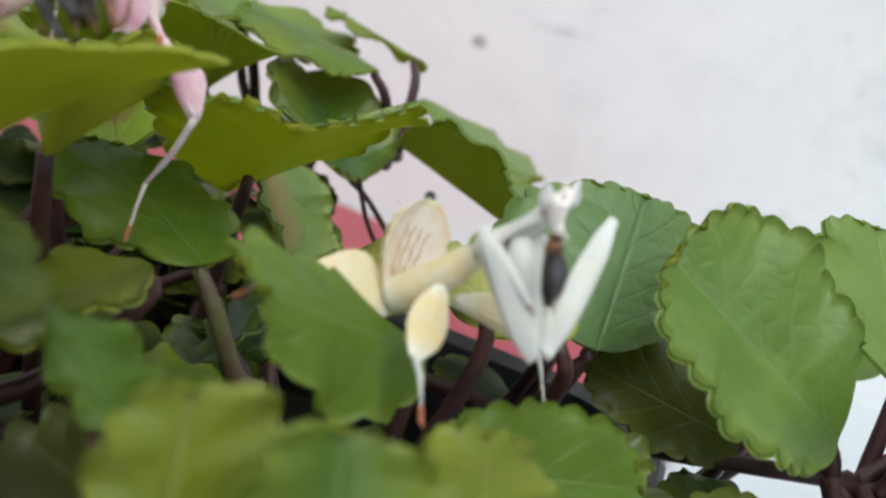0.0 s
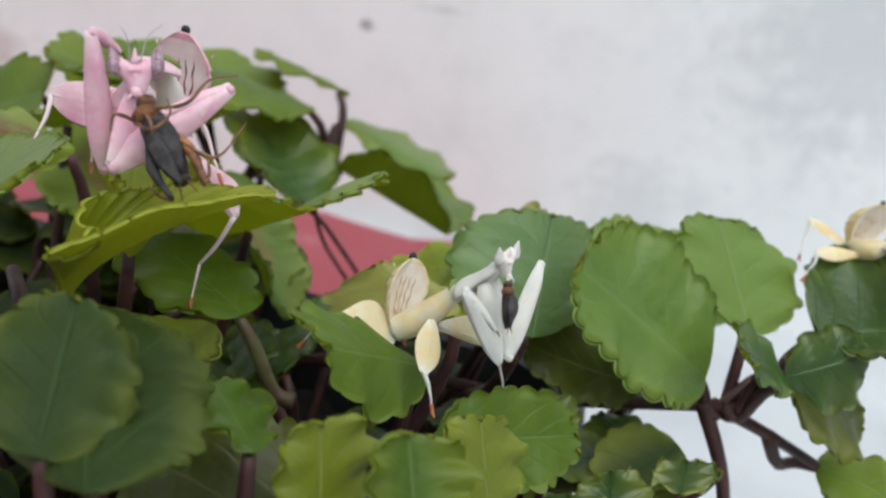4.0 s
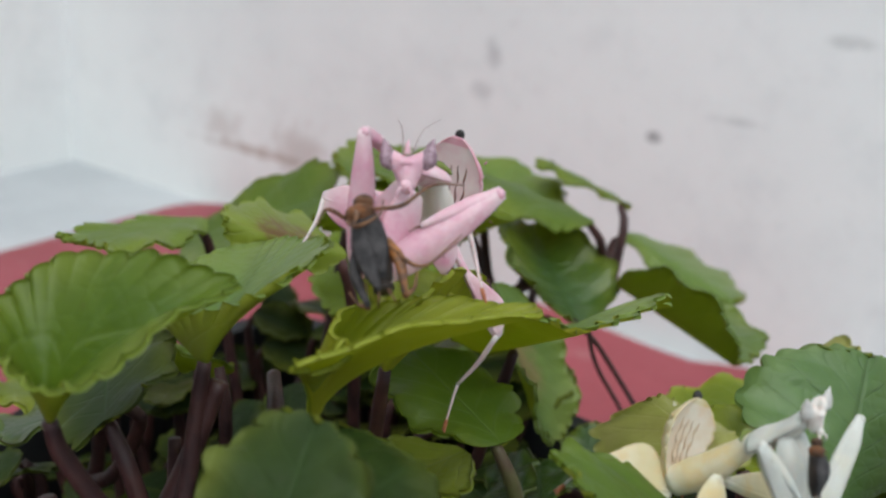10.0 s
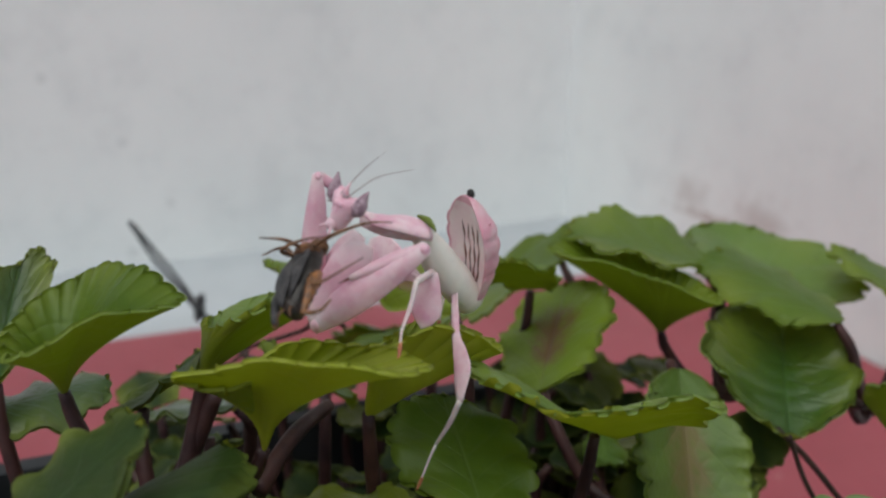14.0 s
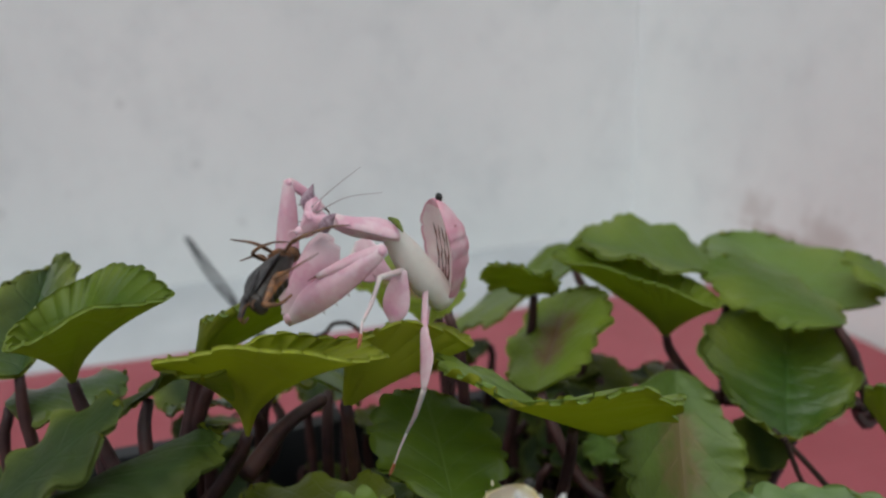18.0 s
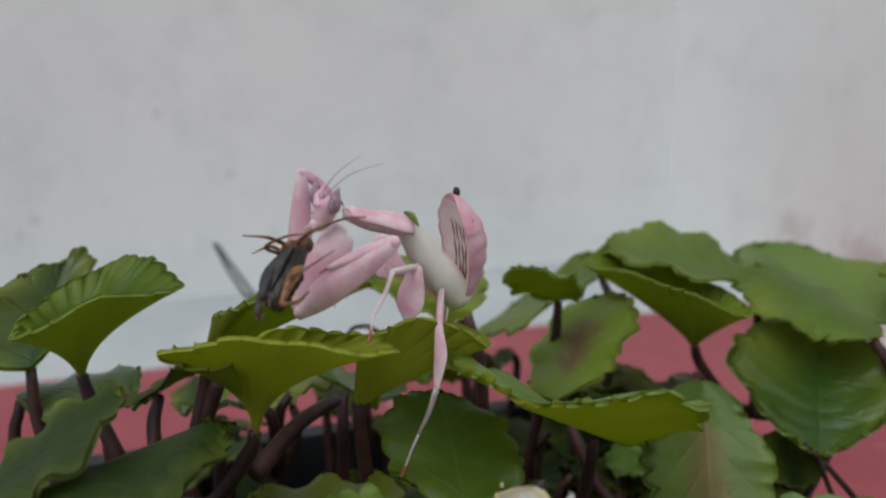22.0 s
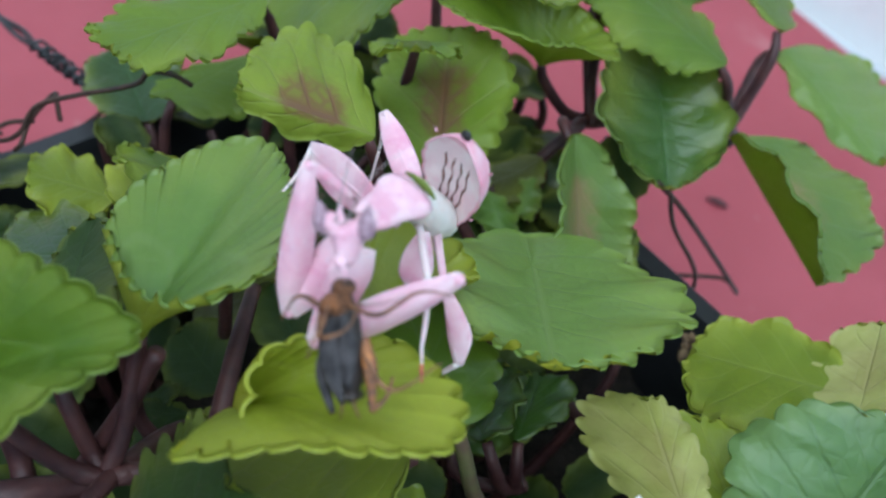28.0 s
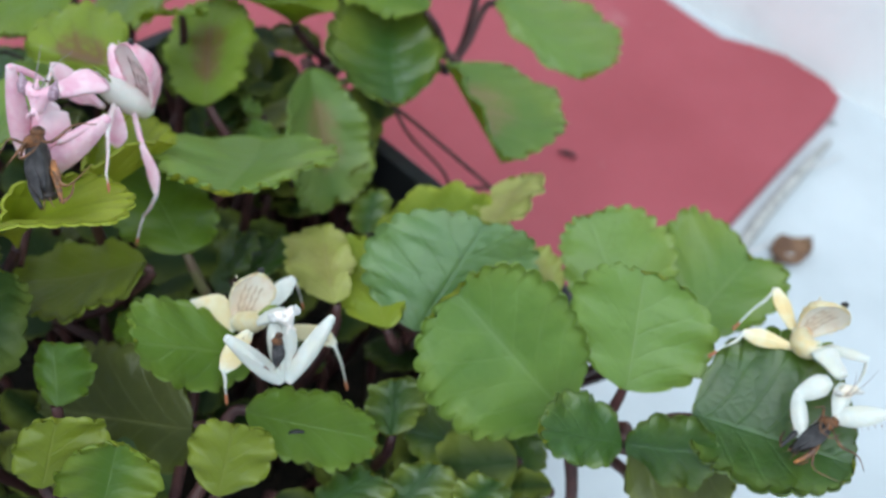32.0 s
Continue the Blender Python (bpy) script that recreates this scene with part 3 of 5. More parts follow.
leaf((-0.0301, 0.1225, 0.2101), (-0.0657, 0.1117, 0.2193), (-0.0459, 0.1018, 0.2142), (-0.0561, 0.1330, 0.2116), 0, "g")
leaf((-0.0312, 0.1463, 0.2103), (-0.0643, 0.1595, 0.2137), (-0.0574, 0.1477, 0.2151), (-0.0478, 0.1746, 0.2036), 0, "g")
leaf((-0.0355, 0.1630, 0.1953), (0.0023, 0.1704, 0.1793), (-0.0200, 0.2100, 0.1768), (-0.0185, 0.1596, 0.1874), 0, "l", full=0.42, fold=0.2, quilt=0.7)
leaf((-0.0212, 0.1240, 0.1930), (0.0192, 0.1100, 0.1866), (0.0079, 0.1482, 0.1855), (0.0040, 0.1085, 0.2062), 0, "t", fold=0.15, crease=0.03)
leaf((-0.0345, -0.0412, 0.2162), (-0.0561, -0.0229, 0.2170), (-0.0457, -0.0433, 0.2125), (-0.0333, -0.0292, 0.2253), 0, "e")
leaf((-0.0826, -0.0089, 0.1893), (-0.0975, -0.0206, 0.1902), (-0.0818, -0.0208, 0.1917), (-0.1026, -0.0090, 0.1873), 0, "y")
leaf((-0.0747, -0.0115, 0.1963), (-0.0821, 0.0027, 0.1965), (-0.0881, -0.0061, 0.1942), (-0.0690, -0.0017, 0.1994), 0, "y")
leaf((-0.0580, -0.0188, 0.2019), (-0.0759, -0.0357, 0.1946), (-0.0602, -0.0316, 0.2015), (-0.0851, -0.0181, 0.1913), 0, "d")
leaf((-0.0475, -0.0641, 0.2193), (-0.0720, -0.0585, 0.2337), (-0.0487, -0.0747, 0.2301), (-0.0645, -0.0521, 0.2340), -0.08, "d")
leaf((-0.0989, 0.0379, 0.2143), (-0.0916, -0.0015, 0.2195), (-0.0829, 0.0156, 0.2188), (-0.1067, 0.0111, 0.2176), 0, "g")
leaf((-0.0947, 0.0817, 0.2117), (-0.1455, 0.0733, 0.1870), (-0.1010, 0.0487, 0.1956), (-0.1173, 0.0908, 0.2149), 0, "g")
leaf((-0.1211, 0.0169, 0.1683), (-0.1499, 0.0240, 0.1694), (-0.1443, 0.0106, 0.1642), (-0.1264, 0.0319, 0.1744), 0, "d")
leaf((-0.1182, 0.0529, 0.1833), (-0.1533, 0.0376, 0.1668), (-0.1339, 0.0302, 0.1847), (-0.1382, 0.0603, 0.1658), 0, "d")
leaf((-0.1070, 0.0171, 0.1869), (-0.1052, 0.0380, 0.1927), (-0.1146, 0.0198, 0.1863), (-0.0938, 0.0293, 0.1872), 0, "g")
leaf((0.0949, 0.0521, 0.1945), (0.0636, 0.0440, 0.2165), (0.0805, 0.0252, 0.2040), (0.0828, 0.0590, 0.2205), 0, "l", fold=0.05, crease=0.0, full=0.42, quilt=0.35, droop=0.01)
leaf((0.1022, 0.0636, 0.2012), (0.0899, 0.0787, 0.2210), (0.0839, 0.0613, 0.2175), (0.1116, 0.0827, 0.2093), 0, "l")
leaf((0.0900, 0.0848, 0.1904), (0.0604, 0.0974, 0.2038), (0.0677, 0.0828, 0.1961), (0.0804, 0.1110, 0.2005), 0, "l")
leaf((0.0956, 0.0995, 0.1833), (0.0941, 0.1313, 0.1922), (0.0714, 0.1240, 0.1946), (0.1089, 0.1235, 0.1913), 0, "l")
leaf((0.0579, 0.0381, 0.2006), (0.0540, 0.0636, 0.2184), (0.0379, 0.0402, 0.2147), (0.0678, 0.0670, 0.2053), 0, "v")
leaf((0.0540, 0.0322, 0.2030), (0.0290, 0.0448, 0.2052), (0.0285, 0.0300, 0.2036), (0.0463, 0.0438, 0.2070), 0, "y")
leaf((0.0439, 0.0247, 0.2085), (0.0215, 0.0385, 0.2072), (0.0172, 0.0291, 0.1986), (0.0349, 0.0371, 0.2091), 0, "p")
leaf((0.0421, 0.0807, 0.1971), (0.0144, 0.0698, 0.1868), (0.0358, 0.0534, 0.2010), (0.0214, 0.0877, 0.1935), 0, "y")
leaf((0.0461, 0.0741, 0.2006), (0.0357, 0.0996, 0.1992), (0.0323, 0.0812, 0.1937), (0.0484, 0.0886, 0.2095), 0, "p")
leaf((0.0702, 0.0769, 0.1973), (0.0570, 0.0786, 0.1999), (0.0619, 0.0747, 0.1970), (0.0625, 0.0837, 0.1999), 0, "p")
leaf((0.1103, 0.0530, 0.1992), (0.0994, 0.0354, 0.2108), (0.1097, 0.0412, 0.2018), (0.0998, 0.0497, 0.2112), 0, "d")
leaf((0.1106, 0.0538, 0.1988), (0.1269, 0.0644, 0.2038), (0.1158, 0.0613, 0.2084), (0.1232, 0.0585, 0.1894), 0, "d")
leaf((0.1168, 0.0686, 0.2035), (0.1488, 0.0827, 0.2068), (0.1198, 0.0943, 0.2163), (0.1365, 0.0604, 0.2088), 0, "d")
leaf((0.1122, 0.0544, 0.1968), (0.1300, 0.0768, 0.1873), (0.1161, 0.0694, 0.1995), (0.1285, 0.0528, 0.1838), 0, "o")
leaf((0.0451, 0.0012, 0.2104), (0.0348, -0.0194, 0.2221), (0.0438, -0.0117, 0.2071), (0.0290, -0.0075, 0.2219), 0, "m")
leaf((0.0175, 0.0002, 0.1957), (0.0107, -0.0141, 0.1998), (0.0199, -0.0123, 0.1994), (0.0064, -0.0022, 0.1969), 0, "g")
leaf((0.0507, -0.0056, 0.2008), (0.0728, 0.0132, 0.1974), (0.0604, 0.0061, 0.2079), (0.0665, -0.0001, 0.1910), 0, "m")
leaf((0.0422, -0.0148, 0.1933), (0.0090, -0.0367, 0.1855), (0.0338, -0.0329, 0.1753), (0.0173, -0.0173, 0.2017), 0, "o", under=UNDER_SHADE)
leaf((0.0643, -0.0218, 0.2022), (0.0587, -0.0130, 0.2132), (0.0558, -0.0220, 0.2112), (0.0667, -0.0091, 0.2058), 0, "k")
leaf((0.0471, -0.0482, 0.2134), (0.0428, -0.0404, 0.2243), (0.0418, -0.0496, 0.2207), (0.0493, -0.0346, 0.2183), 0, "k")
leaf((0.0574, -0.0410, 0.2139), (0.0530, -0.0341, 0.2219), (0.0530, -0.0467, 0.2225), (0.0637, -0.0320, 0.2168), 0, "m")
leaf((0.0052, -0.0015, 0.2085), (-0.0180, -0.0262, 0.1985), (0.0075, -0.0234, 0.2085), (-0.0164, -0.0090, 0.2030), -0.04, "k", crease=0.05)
leaf((0.0067, 0.0088, 0.2055), (-0.0178, 0.0116, 0.2164), (-0.0090, -0.0019, 0.2125), (-0.0007, 0.0217, 0.2102), 0, "m", root=(0.0175, 0.0105, 0.1880), stalk=STALK_GREEN)
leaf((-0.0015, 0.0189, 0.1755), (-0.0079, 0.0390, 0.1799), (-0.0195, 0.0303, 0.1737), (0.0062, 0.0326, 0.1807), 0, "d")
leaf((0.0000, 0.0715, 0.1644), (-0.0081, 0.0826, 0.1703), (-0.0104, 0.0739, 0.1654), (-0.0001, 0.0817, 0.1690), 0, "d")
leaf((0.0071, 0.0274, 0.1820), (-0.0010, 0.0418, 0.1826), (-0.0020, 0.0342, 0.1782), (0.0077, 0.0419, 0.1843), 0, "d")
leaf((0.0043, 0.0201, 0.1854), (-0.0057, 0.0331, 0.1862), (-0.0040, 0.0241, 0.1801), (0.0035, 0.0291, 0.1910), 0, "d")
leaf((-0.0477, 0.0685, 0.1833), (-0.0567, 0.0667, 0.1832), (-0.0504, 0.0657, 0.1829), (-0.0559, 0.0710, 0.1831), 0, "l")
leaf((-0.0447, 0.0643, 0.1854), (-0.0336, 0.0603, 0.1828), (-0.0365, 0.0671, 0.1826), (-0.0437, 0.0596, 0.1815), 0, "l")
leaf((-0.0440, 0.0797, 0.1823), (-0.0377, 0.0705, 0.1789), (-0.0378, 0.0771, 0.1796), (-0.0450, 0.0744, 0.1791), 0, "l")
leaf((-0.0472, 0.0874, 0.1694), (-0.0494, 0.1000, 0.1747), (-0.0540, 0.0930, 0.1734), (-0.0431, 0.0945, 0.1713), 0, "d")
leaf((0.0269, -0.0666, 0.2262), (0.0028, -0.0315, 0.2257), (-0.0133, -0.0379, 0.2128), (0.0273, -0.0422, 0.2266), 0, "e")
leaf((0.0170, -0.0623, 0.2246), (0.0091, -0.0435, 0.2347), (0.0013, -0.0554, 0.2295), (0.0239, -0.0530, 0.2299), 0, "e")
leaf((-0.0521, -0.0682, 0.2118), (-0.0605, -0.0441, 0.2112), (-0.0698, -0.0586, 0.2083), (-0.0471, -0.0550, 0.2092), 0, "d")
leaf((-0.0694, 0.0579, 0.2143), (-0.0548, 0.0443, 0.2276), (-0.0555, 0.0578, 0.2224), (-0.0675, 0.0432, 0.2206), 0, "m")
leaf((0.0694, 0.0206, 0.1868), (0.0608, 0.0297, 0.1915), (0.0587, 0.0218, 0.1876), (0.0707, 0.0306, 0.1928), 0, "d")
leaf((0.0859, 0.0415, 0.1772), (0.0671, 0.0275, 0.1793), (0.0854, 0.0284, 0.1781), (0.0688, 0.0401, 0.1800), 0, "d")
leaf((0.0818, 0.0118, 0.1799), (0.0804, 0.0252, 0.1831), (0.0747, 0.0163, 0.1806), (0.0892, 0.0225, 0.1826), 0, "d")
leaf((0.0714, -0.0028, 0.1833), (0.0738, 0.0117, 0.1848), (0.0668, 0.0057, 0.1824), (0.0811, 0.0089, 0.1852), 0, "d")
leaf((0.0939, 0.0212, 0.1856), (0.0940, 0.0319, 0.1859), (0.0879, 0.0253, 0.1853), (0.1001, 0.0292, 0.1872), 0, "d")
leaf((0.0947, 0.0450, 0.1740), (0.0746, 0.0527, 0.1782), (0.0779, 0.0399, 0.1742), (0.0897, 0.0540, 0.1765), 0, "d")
leaf((-0.0516, -0.0001, 0.2047), (-0.0807, -0.0010, 0.2007), (-0.0699, -0.0095, 0.2096), (-0.0684, 0.0104, 0.1940), 0, "g")
leaf((0.0326, -0.0372, 0.2136), (0.0220, -0.0315, 0.2192), (0.0249, -0.0371, 0.2177), (0.0290, -0.0267, 0.2136), 0, "m")
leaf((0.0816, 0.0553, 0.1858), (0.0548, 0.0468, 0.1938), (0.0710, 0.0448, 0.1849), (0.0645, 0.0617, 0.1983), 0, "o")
leaf((0.1250, 0.0660, 0.1725), (0.1475, 0.0610, 0.1690), (0.1380, 0.0755, 0.1730), (0.1350, 0.0520, 0.1665), 0.03, "g", root=(0.1120, 0.0600, 0.1800))
cup_leaf((-0.0090, -0.0240, 0.2165), [(0.0001, -0.0388, 0.2362), (0.0105, -0.0262, 0.2416), (0.0205, -0.0128, 0.2418), (0.0130, -0.0040, 0.2380), (0.0000, -0.0070, 0.2360), (-0.0060, -0.0210, 0.2360), (0.0010, -0.0290, 0.2330)], "y", 0.5)
cup_leaf((-0.0083, -0.0062, 0.2198), [(-0.0072, -0.0048, 0.2322), (-0.0029, -0.0015, 0.2357), (-0.0028, 0.0062, 0.2365), (-0.0043, 0.0162, 0.2304), (-0.0166, 0.0174, 0.2288), (-0.0237, 0.0090, 0.2289)], "y", 0.8)
cup_leaf((-0.0602, 0.0917, 0.2003), [(-0.0689, 0.0624, 0.2239), (-0.0491, 0.0687, 0.2254), (-0.0463, 0.0851, 0.2186), (-0.0422, 0.0945, 0.2148), (-0.0560, 0.1010, 0.2140), (-0.0730, 0.0930, 0.2175), (-0.0800, 0.0760, 0.2215)], "g", 0.75)
cup_leaf((-0.0300, -0.0530, 0.2225), [(-0.0143, -0.0608, 0.2369), (-0.0110, -0.0467, 0.2434), (-0.0134, -0.0346, 0.2428), (-0.0243, -0.0385, 0.2450), (-0.0390, -0.0450, 0.2420), (-0.0350, -0.0580, 0.2370)], "m", 0.6)
cup_leaf((-0.0242, -0.0305, 0.2249), [(-0.0227, -0.0276, 0.2340), (-0.0139, -0.0154, 0.2424), (-0.0290, -0.0020, 0.2370), (-0.0473, 0.0035, 0.2300), (-0.0500, -0.0120, 0.2290), (-0.0438, -0.0251, 0.2280)], "l", 0.6)

# creeping stems that carry the leaves
def runner(*points, r=0.0024):
    tube("stem", [np.array(p) - PLANT_AT for p in points], [r * 0.85, r * 0.75, r * 0.68, r * 0.6], STEM, plant, n=20, seg=9)


runner((-0.045, 0.03, 0.125), (0.0, 0.045, 0.172), (0.055, 0.050, 0.178), (0.100, 0.055, 0.187))
runner((0.100, 0.055, 0.187), (0.106, 0.062, 0.192), (0.110, 0.052, 0.197), r=0.0017)
runner((0.098, 0.055, 0.187), (0.112, 0.060, 0.180), (0.125, 0.066, 0.172), r=0.0019)
runner((0.096, 0.054, 0.187), (0.104, 0.050, 0.172), (0.110, 0.046, 0.150), r=0.0022)
runner((0.060, 0.050, 0.178), (0.085, 0.045, 0.168), (0.105, 0.040, 0.152), r=0.0018)
runner((-0.05, 0.04, 0.125), (-0.052, 0.075, 0.165), (-0.050, 0.104, 0.186), r=0.0026)
runner((-0.050, 0.104, 0.186), (-0.040, 0.120, 0.190), (-0.028, 0.135, 0.186), r=0.0020)
runner((-0.050, 0.104, 0.186), (-0.064, 0.112, 0.200), (-0.068, 0.118, 0.206), r=0.0017)
runner((-0.04, -0.01, 0.125), (-0.03, -0.02, 0.180), (-0.020, -0.040, 0.200), (-0.006, -0.062, 0.206), r=0.0024)
runner((-0.020, -0.040, 0.200), (-0.016, -0.028, 0.196), (-0.010, -0.022, 0.190), (0.010, -0.012, 0.182), r=0.0021)
runner((-0.05, 0.02, 0.125), (-0.04, 0.045, 0.165), (-0.026, 0.056, 0.178), r=0.0020)
runner((-0.07, 0.02, 0.125), (-0.08, 0.05, 0.160), (-0.080, 0.060, 0.172), r=0.0020)
runner((0.0, 0.0, 0.125), (0.02, -0.01, 0.165), (0.030, -0.010, 0.178), (0.055, -0.030, 0.186), r=0.0022)
runner((0.0, 0.02, 0.125), (0.006, 0.026, 0.150), (0.010, 0.030, 0.168), r=0.0020)
runner((-0.060, -0.080, 0.150), (-0.0339, -0.0594, 0.190), (-0.0275, -0.0440, 0.189), (-0.0272, -0.0363, 0.188), (-0.0275, -0.0284, 0.186), r=0.0034)
runner((-0.0280, -0.0434, 0.190), (-0.0250, -0.0350, 0.207), (-0.0228, -0.0288, 0.222), r=0.0024)
runner((-0.0303, -0.0509, 0.190), (-0.0350, -0.0496, 0.195), (-0.0370, -0.0500, 0.206), r=0.0026)
runner((-0.0265, -0.0520, 0.190), (-0.0255, -0.0570, 0.182), (-0.0250, -0.0600, 0.165), r=0.0026)
runner((-0.0275, -0.0284, 0.186), (-0.0320, -0.0300, 0.192), (-0.0330, -0.0290, 0.208), r=0.0018)
runner((-0.0148, -0.0243, 0.206), (-0.0240, -0.0150, 0.2105), (-0.0330, -0.0060, 0.2105), r=0.0022)
runner((-0.06, -0.02, 0.125), (-0.07, -0.018, 0.160), (-0.075, -0.015, 0.176), r=0.0020)


def small_leaf(r, x, y, z, tones):
    c = np.array([x, y, z])
    a, tilt, size = r.uniform(0, 6.28), r.uniform(-0.5, 0.6), r.uniform(0.012, 0.024)
    ax = np.array([math.cos(a) * math.cos(tilt), math.sin(a) * math.cos(tilt), math.sin(tilt)])
    sd = np.cross((0, 0, 1), ax)
    sd /= np.linalg.norm(sd)
    up = np.cross(ax, sd)
    roll = r.uniform(-0.5, 0.5)
    sd = sd * math.cos(roll) + up * math.sin(roll)
    up = np.cross(ax, sd)
    w, cup = size * r.uniform(0.36, 0.46), r.uniform(-0.002, 0.003)
    leaf(c - ax * size / 2, c + ax * size / 2, c + sd * w + up * cup, c - sd * w + up * cup, r.uniform(-0.06, 0.10), r.choice(tones), UNDER_SHADE, teeth=7, nu=29, half=3, wave=0.0006, thick=0.0006,
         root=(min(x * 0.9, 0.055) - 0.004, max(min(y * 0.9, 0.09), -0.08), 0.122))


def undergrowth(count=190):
    """Smaller leaves that close the plant below its canopy, whose shade is put into their colour."""
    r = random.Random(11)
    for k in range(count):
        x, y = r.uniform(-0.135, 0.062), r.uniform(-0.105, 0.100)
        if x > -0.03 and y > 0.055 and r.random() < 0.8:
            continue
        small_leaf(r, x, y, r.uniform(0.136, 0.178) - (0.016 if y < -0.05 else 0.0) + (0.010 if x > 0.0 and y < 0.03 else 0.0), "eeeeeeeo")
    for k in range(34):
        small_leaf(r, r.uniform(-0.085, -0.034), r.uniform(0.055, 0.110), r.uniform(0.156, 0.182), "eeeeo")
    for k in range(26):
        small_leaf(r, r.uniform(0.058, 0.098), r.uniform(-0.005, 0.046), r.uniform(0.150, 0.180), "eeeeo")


undergrowth()


# ---- the mantises ----
def skin(name, low, high, tint, amount=0.6, rough=0.5, ends=None):
    """Waxy petal-like skin: a second colour washes in along the middle of a limb, and its ends fade to another."""
    k = Nodes(name)
    sep = k.tree.nodes.new("ShaderNodeSeparateXYZ")
    k.link(k.tree.nodes.new("ShaderNodeTexCoord").outputs["UV"], sep.inputs[0])
    u = sep.outputs[0]
    wash = k.noise(140.0, 3.0)
    fine = k.noise(900.0, 3.0)
    streak = k.noise(260.0, 3.0, 0.6)
    col = k.mix(k.step(wash, 0.35, 0.65), low, high)
    col = k.mix(k.math("MULTIPLY", k.step(streak, 0.42, 0.64), amount), col, tint)
    if ends:
        far = k.math("ADD", k.math("MULTIPLY", k.math("ABSOLUTE", k.math("SUBTRACT", u, 0.5)), 2.0), k.math("MULTIPLY", k.math("SUBTRACT", wash, 0.5), 0.5))
        col = k.mix(k.math("MULTIPLY", k.step(far, 0.55, 1.0), 0.85), col, ends)
    col = k.mix(k.math("MULTIPLY", k.step(fine, 0.66, 0.76), 0.12), col, (0.45, 0.28, 0.30))
    k.bump(k.math("ADD", fine, streak), 0.3, 0.0003)
    k.bsdf.inputs["Subsurface Weight"].default_value = 0.5
    k.bsdf.inputs["Subsurface Radius"].default_value = (0.0022, 0.0017, 0.0016)
    return k.finish(col, rough, spec=0.35)


PINK = skin("pink_skin", (0.71, 0.40, 0.49), (0.78, 0.56, 0.61), (0.65, 0.28, 0.40), 0.6, ends=(0.76, 0.60, 0.62))
ROSE = skin("rose_skin", (0.69, 0.34, 0.42), (0.76, 0.50, 0.55), (0.66, 0.24, 0.33), 0.5)
BLUSH = skin("blush_skin", (0.77, 0.60, 0.61), (0.81, 0.70, 0.69), (0.74, 0.47, 0.53), 0.5, ends=(0.78, 0.71, 0.69))
WHITE = skin("white_skin", (0.78, 0.71, 0.66), (0.82, 0.76, 0.71), (0.70, 0.59, 0.56), 0.35)
MILK = skin("milk_skin", (0.55, 0.55, 0.51), (0.64, 0.63, 0.59), (0.60, 0.57, 0.44), 0.4, ends=(0.62, 0.62, 0.59))
CREAM = skin("cream_skin", (0.62, 0.53, 0.32), (0.68, 0.61, 0.44), (0.66, 0.47, 0.19), 0.5, ends=(0.70, 0.68, 0.59))
GOLD = skin("gold_skin", (0.68, 0.54, 0.29), (0.73, 0.64, 0.42), (0.66, 0.45, 0.17), 0.5, ends=(0.72, 0.67, 0.53))
SHELL = skin("shell_skin", (0.69, 0.60, 0.49), (0.74, 0.67, 0.58), (0.66, 0.48, 0.32), 0.4)
EYE = plain("violet_eye", (0.20, 0.11, 0.15), (0.46, 0.32, 0.38), 1400.0, 0.35)
PALE_EYE = plain("grey_eye", (0.55, 0.52, 0.50), (0.72, 0.69, 0.66), 900.0, 0.25)
BLACK = plain("black_tip", (0.008, 0.008, 0.008), (0.02, 0.018, 0.016), 900.0, 0.35)
LINE = plain("brown_line", (0.10, 0.04, 0.03), (0.26, 0.12, 0.09), 900.0, 0.5)
PALE_LINE = plain("tan_line", (0.42, 0.30, 0.20), (0.58, 0.46, 0.34), 900.0, 0.5)
AMBER = plain("amber_joint", (0.62, 0.26, 0.04), (0.74, 0.38, 0.08), 600.0, 0.4)
COLLAR = plain("green_collar", (0.11, 0.15, 0.02), (0.19, 0.23, 0.045), 600.0, 0.4)
FOOT = plain("orange_foot", (0.34, 0.10, 0.05), (0.48, 0.18, 0.08), 600.0, 0.5)
FEELER = plain("feeler", (0.25, 0.20, 0.20), (0.36, 0.30, 0.30), 600.0, 0.5)


def unit(v):
    v = np.array(v, float)
    return v / (np.linalg.norm(v) + 1e-12)


def blob(name, centre, radii, axes, material, parent, seg=12, label=""):
    """A rounded lump with its own three axes."""
    verts, faces = [], []
    for i in range(seg // 2 + 1):
        th = math.pi * i / (seg // 2)
        for j in range(seg):
            ph = 2 * math.pi * j / seg
            d = (math.sin(th) * math.cos(ph), math.sin(th) * math.sin(ph), math.cos(th))
            verts.append(np.array(centre) + sum(radii[k] * d[k] * np.array(axes[k]) for k in range(3)))
    for i in range(seg // 2):
        for j in range(seg):
            t = (j + 1) % seg
            faces.append((i * seg + j, (i + 1) * seg + j, (i + 1) * seg + t, i * seg + t))
    return link_mesh(name, verts, faces, [material], parent, [(0.5, 0.5)] * len(verts), label=label)


